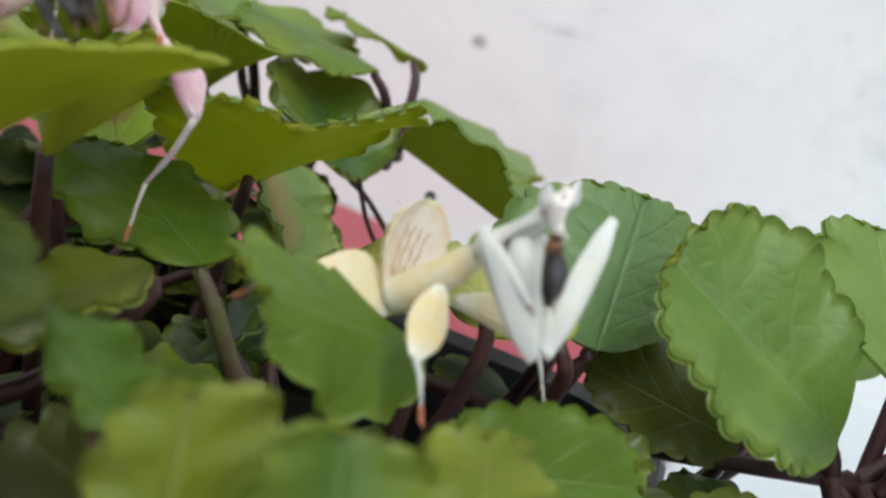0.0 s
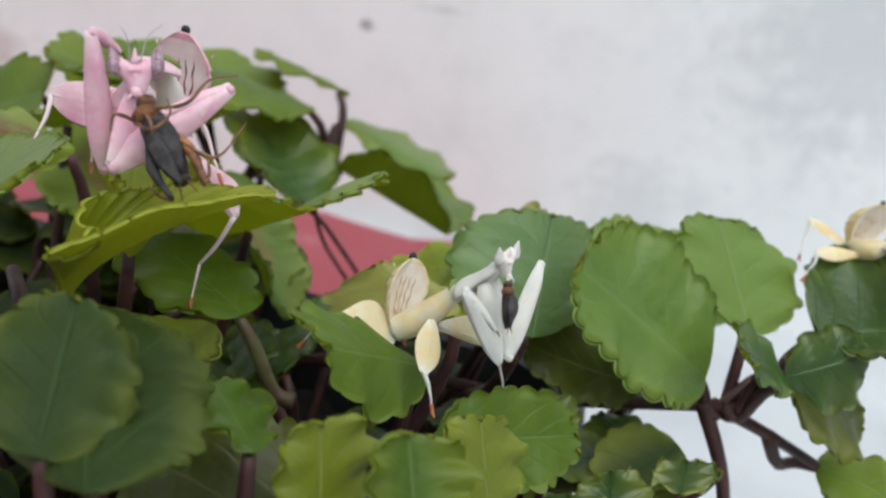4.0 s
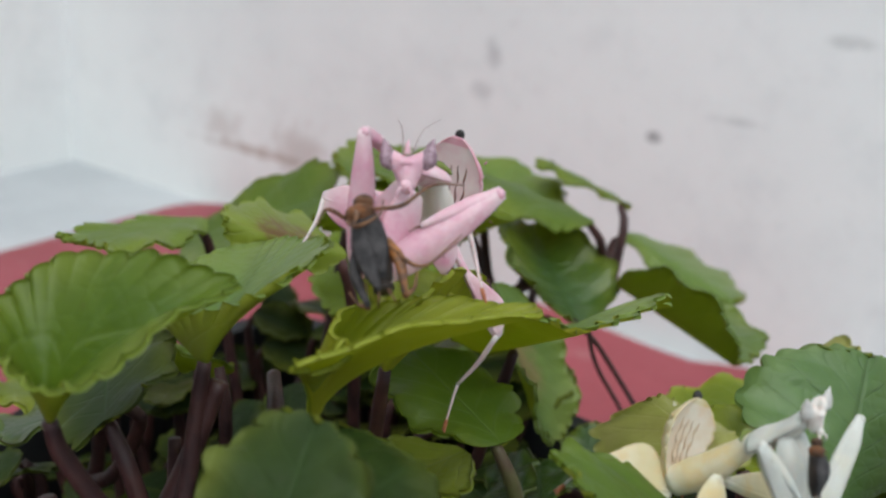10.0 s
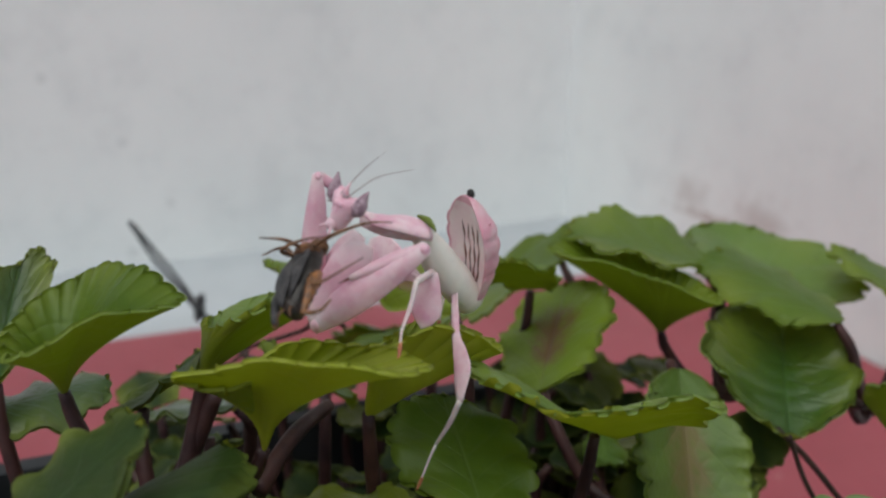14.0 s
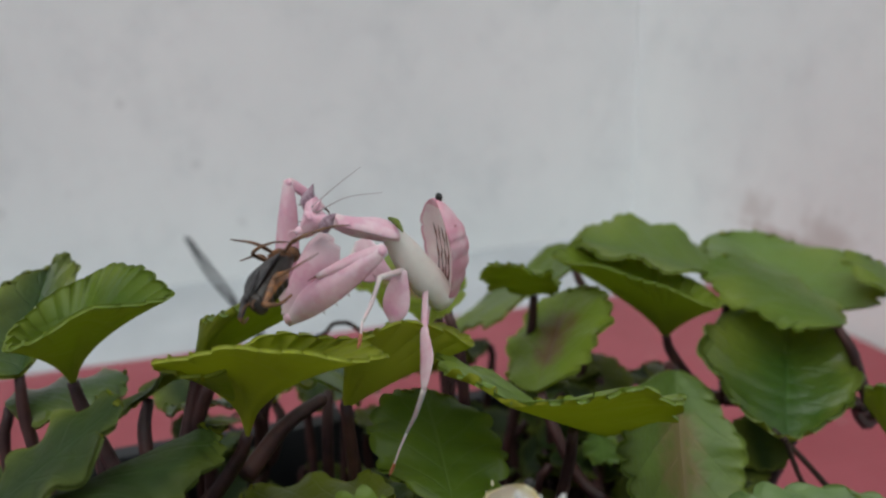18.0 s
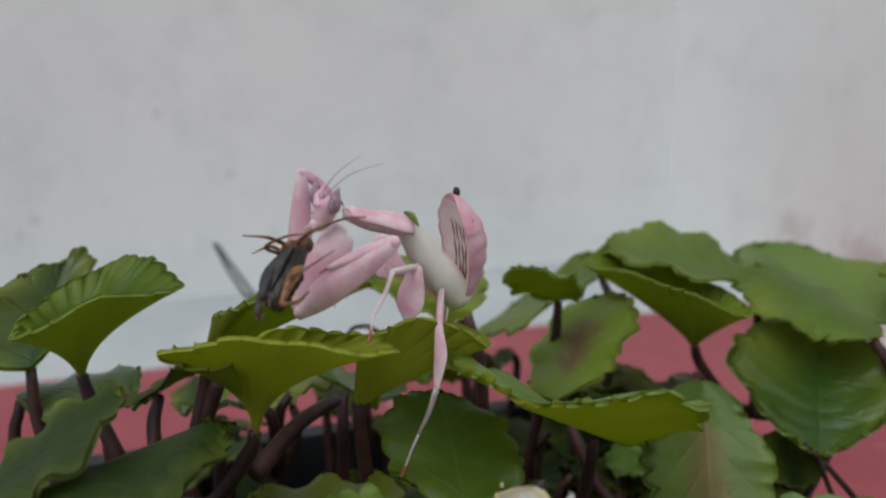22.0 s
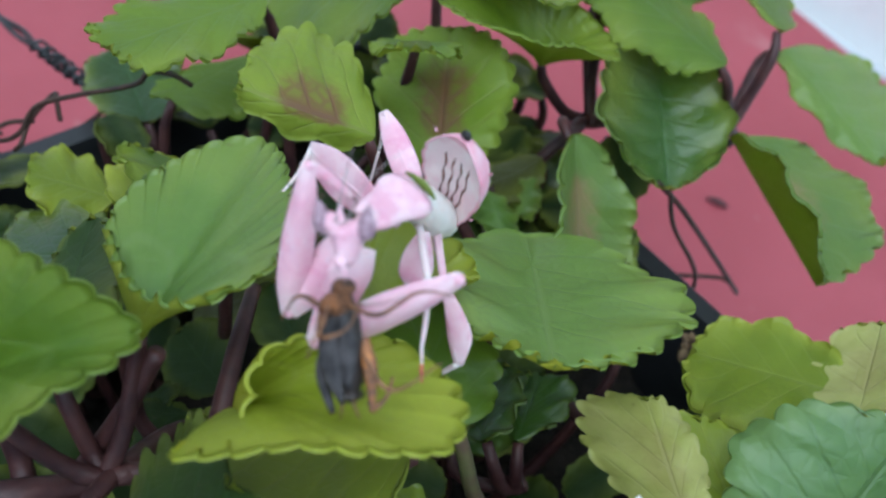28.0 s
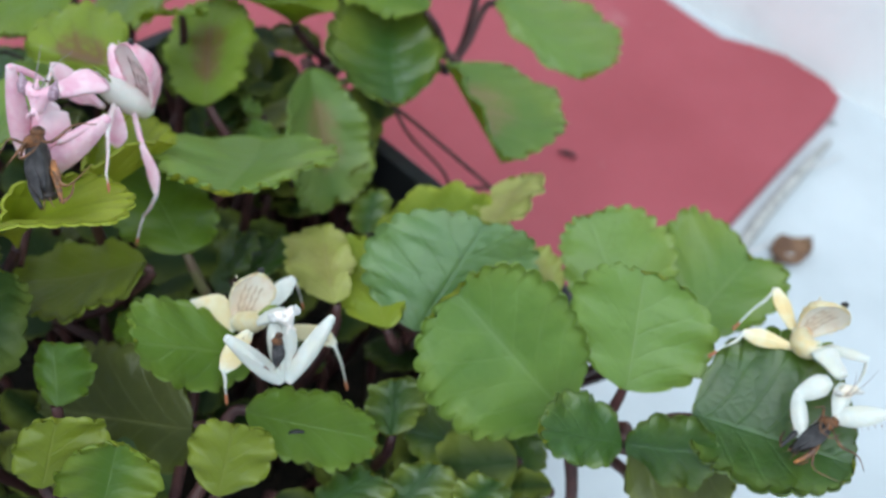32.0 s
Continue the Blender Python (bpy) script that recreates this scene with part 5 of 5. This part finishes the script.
limb_leg(gold, "middle_leg", [o(0.1265, 0.0960, 0.2160), o(0.1372, 0.0980, 0.2195), o(0.1385, 0.0965, 0.2140), o(0.1390, 0.0930, 0.2090)], 0.0007, MILK, ((0.3, -0.4, 0.85), [0.0006, 0.0010, 0.0012, 0.0005], [0.0006, 0.0010, 0.0012, 0.0005]))

# ---- their prey ----
JET = plain("dark_brown_shell", (0.012, 0.009, 0.008), (0.045, 0.032, 0.026), 500.0, 0.35)
TAN = plain("tan_leg", (0.06, 0.028, 0.015), (0.24, 0.11, 0.05), 700.0, 0.45)
ORANGE = plain("orange_thigh", (0.085, 0.050, 0.040), (0.46, 0.18, 0.05), 420.0, 0.45)
RUSSET = plain("russet_flesh", (0.03, 0.014, 0.009), (0.24, 0.10, 0.04), 420.0, 0.5, bump=0.8, size=0.0008)
AMBER_FLESH = plain("orange_brown_flesh", (0.055, 0.026, 0.013), (0.26, 0.10, 0.035), 600.0, 0.5, bump=0.8, size=0.0008)
SLATE = plain("dark_wing", (0.016, 0.014, 0.016), (0.070, 0.062, 0.064), 500.0, 0.5, bump=0.8, size=0.0006)


def cricket(at, along, up, size, label, legs=True, tone=JET):
    """A dark cricket about its middle, with folded wings, jumping legs and thin tail feelers."""
    g = tagged(group("cricket", at), label, "insect")
    along, up = unit(along), unit(up)
    up = unit(up - along * (up @ along))
    side = np.cross(along, up)
    q = lambda a, b, c: size * (along * a + side * b + up * c)
    tube("body", [q(-0.42, 0, 0.02), q(-0.1, 0, 0.03), q(0.25, 0, 0), q(0.52, 0, -0.05)], [size * 0.09, size * 0.16, size * 0.17, size * 0.14, size * 0.05], tone, g, n=20, seg=12, flat=up, ratio=0.8)
    blob("head", q(-0.44, -0.03, 0.02), (size * 0.09, size * 0.11, size * 0.10), (along, side, up), RUSSET, g)
    blob("neck_plate", q(-0.30, 0.03, 0.06), (size * 0.12, size * 0.16, size * 0.14), (along, side, up), AMBER_FLESH, g, label="torn orange-brown flesh")
    for s in (-1, 1):
        tube("wing", [q(-0.22, s * 0.06, 0.15), q(0.12 + 0.04 * s, s * 0.075, 0.165), q(0.46 + 0.06 * s, s * 0.03, 0.08)], [size * 0.05, size * 0.105, size * 0.09, size * 0.02], SLATE, g, n=12, seg=8, flat=up, ratio=0.25)
        tube("tail_feeler", [q(0.45, s * 0.03, 0), q(0.56, s * 0.06, 0.03), q(0.66, s * 0.09, 0.0)], [size * 0.018, size * 0.012, size * 0.004], TAN, g, n=8, seg=5)
        if legs:
            th = tube("jumping_leg", [q(0.0, s * 0.15, -0.03), q(0.28, s * 0.22, 0.02), q(0.60, s * 0.18, -0.04)], [size * 0.05, size * 0.07, size * 0.05, size * 0.028], ORANGE if s < 0 else SLATE, g, n=12, seg=8)
            tube("shin", [q(0.60, s * 0.18, -0.04), q(0.50, s * 0.28, -0.14), q(0.34, s * 0.34, -0.16)], [size * 0.03, size * 0.02, size * 0.012], TAN, th, n=8, seg=6)
    if legs:
        for way in (((-0.34, 0.05, 0.12), (-0.14, 0.02, 0.40), (0.08, 0.06, 0.62)), ((-0.30, -0.10, 0.12), (-0.20, -0.40, 0.20), (-0.36, -0.72, 0.10), (-0.30, -1.02, 0.02)),
                    ((-0.28, 0.16, 0.10), (-0.06, 0.06, 0.34), (-0.12, -0.18, 0.32), (-0.34, -0.24, 0.16)), ((-0.26, 0.12, 0.04), (-0.40, 0.30, 0.20), (-0.22, 0.42, 0.30)), ((0.10, -0.16, 0.05), (0.42, -0.42, 0.10), (0.22, -0.86, 0.06))):
            tube("leg", [q(*p) for p in way], [size * 0.018, size * 0.024, size * 0.013, size * 0.006], TAN, g, n=14, seg=7)
        for k in range(5):
            blob("segment", q(0.02 + 0.11 * k, 0, -0.05), (size * 0.065, size * (0.17 - 0.015 * k), size * 0.13), (along, side, up), tone, g, seg=10)
    return g


pink_prey = cricket((0.0047, -0.0170, 0.2476), (0.0101, -0.0042, -0.0104), (0.4, -0.8, 0.5), 0.0142, "half-eaten dark brown cricket held in a pink mantis's forelegs")
cream_prey = cricket((0.0578, -0.0004, 0.2268), (0.003, -0.003, -0.010), (0.8, -0.4, 0.2), 0.0075, "remains of a dark insect held by a cream mantis", legs=False)
gold_prey = cricket((0.1392, 0.0772, 0.2133), (-0.002, -0.010, -0.004), (0.3, -0.2, 0.9), 0.0115, "black cricket with brown legs held by a yellow mantis")


# ---- wires ----
def wire(points, r, material, parent, n=40, name="wire", label=""):
    return tube(name, points, [r, r], material, parent, n=n, seg=7, label=label)


def hanger():
    """The planter's folded hanger: a twisted pair that ends in a long loop, and the ties on the rim."""
    at = np.array([*POT_AT, 0.008])
    w = lambda *p: np.array(p) - at
    a, b = np.array((-0.150, 0.020, 0.150)), np.array((-0.318, -0.016, 0.172))
    for s in (-1, 1):
        pts = [a - at]
        for k in range(1, 22):
            u = k / 21
            c = a + (b - a) * u + np.array((0, 0, -0.006 * math.sin(math.pi * u)))
            turn = u * 30 * (1 if u < 0.6 else 0) + (18 if u >= 0.6 else 0)
            rad = 0.0012 if u < 0.6 else 0.0012 + 0.0036 * math.sin(math.pi * min(1, (u - 0.6) / 0.38) ** 0.8)
            pts.append(c - at + rad * s * np.array((0.2 * math.sin(turn), math.sin(turn), math.cos(turn))))
        pts.append(b - at + np.array((-0.003, -0.0006, 0.0004)))
        wire(pts, 0.0009, WIRE, planter, 90, "hanger_wire", "dark grey steel hanger wire")
    ring = [np.array((-0.236, 0.0, 0.158)) - at + 0.0048 * np.array((math.cos(x), 0.3 * math.sin(x), math.sin(x))) for x in np.linspace(0, 11.5, 20)]
    wire(ring, 0.0009, WIRE, planter, 50, "hanger_loop")
    wire([w(-0.094, 0.0165, 0.2005), w(-0.0971, 0.0145, 0.2017), w(-0.0998, 0.0131, 0.2014), w(-0.1029, 0.0107, 0.2001), w(-0.1036, 0.0084, 0.1976), w(-0.1078, 0.0038, 0.1945), w(-0.1127, -0.0012, 0.1916),
          w(-0.1186, -0.0082, 0.1875), w(-0.1204, -0.0112, 0.1841), w(-0.1202, -0.0140, 0.1802), w(-0.1226, -0.0172, 0.1770), w(-0.1273, -0.0200, 0.1753), w(-0.1262, -0.0150, 0.1785), w(-0.1210, -0.0105, 0.1812)], 0.00062, RUST, planter, 90, "tie_wire", "rusty thin tie wire")
    wire([w(-0.1160, -0.0060, 0.1830), w(-0.1190, -0.0050, 0.1862), w(-0.1230, -0.0040, 0.1850), w(-0.1215, -0.0110, 0.1815), w(-0.1180, -0.0150, 0.1790), w(-0.1195, -0.0165, 0.1760)], 0.00062, RUST, planter, 60, "tie_wire", "rusty thin tie wire")
    coil = [np.array((-0.158, 0.0185, 0.1505)) - at + np.array((-0.0007 * k, -0.0002 * k, 0.0001 * k)) + 0.0021 * np.array((0, math.cos(k * 1.3), math.sin(k * 1.3))) for k in range(34)]
    wire(coil, 0.0006, WIRE, planter, 160, "wrapping", "thin grey wire wound round the hanger")
    wire([w(-0.150, 0.020, 0.150), w(-0.146, -0.006, 0.146), w(-0.150, -0.018, 0.152), w(-0.138, -0.022, 0.156), w(-0.150, -0.026, 0.150), w(-0.146, -0.012, 0.158)], 0.0007, RUST, planter, 60, "tie_wire", "rusty thin tie wire")
    wire([w(-0.022, 0.098, 0.190), w(-0.016, 0.108, 0.178), w(-0.006, 0.142, 0.134), w(-0.014, 0.150, 0.126), w(-0.024, 0.134, 0.128)], 0.0007, RUST, planter, 50, "tie_wire", "rusty thin tie wire")
    wire([w(-0.018, 0.098, 0.190), w(-0.016, 0.104, 0.176), w(-0.010, 0.116, 0.156), w(-0.008, 0.118, 0.140)], 0.0006, RUST, planter, 50, "tie_wire", "rusty thin tie wire")


hanger()


def dried_flower():
    """A shrivelled brown flower head caught among the leaves."""
    r = random.Random(5)
    c = np.array((0.0037, 0.1000, 0.1500)) - PLANT_AT
    mat = plain("shrivelled_brown", (0.07, 0.04, 0.02), (0.26, 0.17, 0.09), 500.0, 0.8, bump=0.8, size=0.001)
    for k in range(9):
        a = unit((r.uniform(-1, 1), r.uniform(-1, 1), r.uniform(0.0, 1)))
        tube("dried_petal", [c, c + a * 0.0026 + np.array((0, 0, 0.0012)), c + a * 0.0048 + np.array((0, 0, -0.0006))], [0.0006, 0.0014, 0.0003], mat, plant, n=8, seg=7, ratio=0.4, label="shrivelled brown petal")


dried_flower()

# ---- on the floor, the board and the wall ----
def stick():
    pts = [(0.008, 0.445, 0.004), (0.013, 0.400, 0.004), (0.020, 0.350, 0.004), (0.032, 0.290, 0.0045)]
    g = tagged(group("dry_stalk", (0.013, 0.40, 0.0)), "dry pale grey stalk lying on the floor", "stalk")
    d = rel((0.013, 0.40, 0.0))
    tube("stalk", [d(*p) for p in pts], [0.0018, 0.0034, 0.0038, 0.0032], plain("dry_straw", (0.26, 0.25, 0.24), (0.50, 0.48, 0.46), 200.0, 0.8), g, n=24, seg=8)
    for k, (x, y) in enumerate(((0.016, 0.425), (0.030, 0.330))):
        tube("twig", [d(x - 0.002, y - 0.012, 0.004), d(x + 0.003, y, 0.006), d(x + 0.004, y + 0.016, 0.003)], [0.0009, 0.0007, 0.0004], PLASTER, g, n=8, seg=5)


stick()


def dry_leaf(at, size, turn):
    g = tagged(group("dry_leaf", at), "curled brown dry leaf on the floor", "leaf")
    n, m, verts, faces = 12, 9, [], []
    for i in range(n):
        u = i / (n - 1)
        w = size * 0.34 * math.sin(math.pi * u**0.8) ** 0.7
        for j in range(m):
            v = 2 * j / (m - 1) - 1
            x, y = size * (u - 0.5), w * v
            z = 0.001 + 0.35 * size * (v * v * 0.5 + 0.3 * (u - 0.4) ** 2) + 0.002 * math.sin(9 * u + 4 * v)
            verts.append((x * math.cos(turn) - y * math.sin(turn), x * math.sin(turn) + y * math.cos(turn), z))
    for i in range(n - 1):
        for j in range(m - 1):
            faces.append((i * m + j, i * m + j + 1, (i + 1) * m + j + 1, (i + 1) * m + j))
    k0 = len(verts)
    verts += [(x, y, z + 0.0006) for x, y, z in verts]
    faces += [tuple(k0 + q for q in f[::-1]) for f in list(faces)]
    link_mesh("blade", verts, faces, [plain("dry_brown_leaf", (0.10, 0.05, 0.03), (0.20, 0.11, 0.06), 120.0, 0.7)], g)


dry_leaf((0.045, 0.345, 0.0), 0.028, 1.3)


def litter(at, size, turn, material, label):
    """A crumb of dried plant or dropping."""
    v, f = tube_data([(-size / 2, 0, size * 0.12), (0, size * 0.06, size * 0.16), (size / 2, 0, size * 0.12)], [size * 0.08, size * 0.16, size * 0.09], n=8, seg=7)
    ob = link_mesh("crumb", v, f, [material])
    ob.location, ob.rotation_euler = at, (0, 0, turn)
    return tagged(ob, label, "crumb")


litter((-0.085, 0.300, 0.008), 0.011, 0.4, BLACK, "dark crumb lying on the red board")
litter((0.0612, 0.0002, 0.1990), 0.0035, 0.9, BLACK, "small black dropping on a round green leaf")
litter((0.002, 0.455, 0.008), 0.006, 1.2, BLACK, "dark crumb lying on the red board")


def motions():
    """Key the feeding mantis: its head, its forelegs and the prey in them."""
    def base(ob):
        return Matrix.Translation(ob.location)

    def swing(ob, keys):
        m = base(ob)
        walk(ob, [(t, m @ pose(dx, dy, dz, rx, ry, rz)) for t, dx, dy, dz, rx, ry, rz in keys])

    walk(pink_head, [(t, pose(x, y, z, rx, ry, rz)) for t, x, y, z, rx, ry, rz in (
        (0.0, -0.0030, -0.0119, 0.0444, -24, -5, 27), (2.0, -0.0030, -0.0119, 0.0444, -20, -5, 27), (4.5, -0.0030, -0.0120, 0.0445, -27, -5, 27), (6.0, -0.0029, -0.0121, 0.0446, -29, -6, 27),
        (7.0, -0.0034, -0.0118, 0.0440, -40, -6, 33), (8.0, -0.0028, -0.0121, 0.0445, -22, -5, 31), (9.0, -0.0024, -0.0123, 0.0449, -14, -4, 30), (10.0, -0.0026, -0.0115, 0.0462, -28, -6, 25),
        (11.0, -0.0026, -0.0107, 0.0476, -14, -1, 21), (12.0, -0.0018, -0.0110, 0.0480, -21, 12, 19), (13.0, -0.0016, -0.0116, 0.0480, -21, 14, 21), (17.0, -0.0017, -0.0112, 0.0468, -22, 23, 19),
        (19.0, -0.0024, -0.0110, 0.0459, -16, 36, 25), (20.5, -0.0028, -0.0112, 0.0462, -20, 30, 24), (22.0, -0.0036, -0.0111, 0.0461, -16, 4, 20), (23.5, -0.0042, -0.0110, 0.0461, -16, -8, 19),
        (25.0, -0.0018, -0.0128, 0.0482, -25, -16, 36), (26.0, -0.0018, -0.0132, 0.0492, -22, -29, 20), (29.0, -0.0014, -0.0130, 0.0490, -31, -18, 28), (31.0, -0.0019, -0.0118, 0.0480, -28, -6, 32), (32.0, -0.0028, -0.0115, 0.0473, -31, 4, 38))])
    swing(pink_left, [(0.0, 0, 0, 0, 10, 4, 9), (4.5, 0, 0, 0, 10, 4, 9), (6.0, 0, 0, 0, 11, 4, 9), (7.0, 0, 0, 0, 10, 5, 9), (9.0, 0, 0, 0, 9, 5, 15), (10.5, 0, 0, 0, 7, 9, 2), (12.0, 0, 0, 0, 5, 12, -9), (14.5, 0, 0, 0, 4, 7, 2),
                      (19.0, 0, 0, 0, 4, 6, 6), (23.5, 0, 0, 0, 3, 5, 4), (26.0, 0, 0, 0, -4, -2, -5), (29.0, 0, 0, 0, -2, -6, -9), (31.0, 0, 0, 0, 2, 6, -4), (32.0, 0, 0, 0, 1, 8, 2)])
    swing(pink_right, [(0.0, 0, 0, 0, -11, -5, -6), (4.5, 0, 0, 0, -11, -5, -6), (7.0, 0, 0, 0, -10, -4, -8), (9.0, 0, 0, 0, -12, -7, -4), (10.5, 0, 0, 0, -7, -5, -2), (12.0, 0, 0, 0, -3, -4, -1), (19.0, 0, 0, 0, 1, 2, 1), (23.5, 0, 0, 0, 1, 1, 1),
                       (26.0, 0, 0, 0, 0, -1, 0), (29.0, 0, 0, 0, 1, -3, 1), (31.0, 0, 0, 0, 2, -3, -3), (32.0, 0, 0, 0, 4, -6, -4)])
    # the prey by where its head and its tail are
    held = unit((0.4, -0.8, 0.5))
    first = None
    rows = []
    for t, head, tail in ((0.0, (-0.0004, -0.0147, 0.2528), (0.0097, -0.0193, 0.2424)), (4.5, (-0.0002, -0.0151, 0.2528), (0.0095, -0.0189, 0.2424)), (6.0, (-0.0006, -0.0149, 0.2526), (0.0099, -0.0191, 0.2426)),
                          (7.0, (-0.0002, -0.0151, 0.2526), (0.0095, -0.0189, 0.2426)), (9.0, (-0.0002, -0.0148, 0.2528), (0.0095, -0.0192, 0.2424)), (10.2, (-0.0058, -0.0192, 0.2536), (0.0030, -0.0250, 0.2447)),
                          (11.5, (-0.0012, -0.0155, 0.2557), (0.0085, -0.0204, 0.2499)), (13.0, (-0.0004, -0.0153, 0.2541), (0.0084, -0.0213, 0.2502)), (16.5, (-0.0002, -0.0161, 0.2528), (0.0087, -0.0231, 0.2485)),
                          (19.0, (0.0007, -0.0144, 0.2516), (0.0101, -0.0213, 0.2494)), (20.5, (-0.0002, -0.0153, 0.2538), (0.0095, -0.0220, 0.2507)), (22.0, (0.0004, -0.0146, 0.2522), (0.0095, -0.0207, 0.2480)),
                          (23.5, (-0.0002, -0.0159, 0.2530), (0.0099, -0.0213, 0.2502)), (24.5, (-0.0009, -0.0155, 0.2550), (0.0076, -0.0205, 0.2514)), (26.0, (0.0000, -0.0144, 0.2537), (0.0084, -0.0189, 0.2465)),
                          (29.0, (-0.0003, -0.0141, 0.2539), (0.0087, -0.0192, 0.2463)), (30.5, (-0.0002, -0.0143, 0.2537), (0.0086, -0.0190, 0.2465)), (32.0, (0.0001, -0.0145, 0.2535), (0.0083, -0.0188, 0.2467))):
        h, e = np.array(head), np.array(tail)
        a = unit(e - h)
        u = unit(held - a * (held @ a))
        turn = Matrix([[a[k], np.cross(a, u)[k], u[k]] for k in range(3)])
        first = first or turn.copy()
        rows.append((t, Matrix.Translation(Vector(h + a * 0.0075)) @ (turn @ first.inverted()).to_4x4()))
    walk(pink_prey, rows)
    swing(cream_head, [(0.0, 0, 0, 0, 0, 0, 0), (2.0, 0, 0, 0.0003, 6, 4, 0), (4.5, 0, 0, 0, 0, 0, 0), (9.0, 0, 0, 0, 5, -3, 4), (16.0, 0, 0, 0, 0, 0, 0), (29.0, 0, 0, -0.0004, 12, 0, 0), (32.0, 0, 0, -0.0004, 12, 0, 0)])
    swing(gold_head, [(0.0, 0, 0, 0, 0, 0, 0), (16.0, 0, 0, 0, 0, 0, 0), (31.0, 0, 0, 0, 3, 0, 4), (32.0, 0, 0, 0, 0, 0, 0)])


motions()
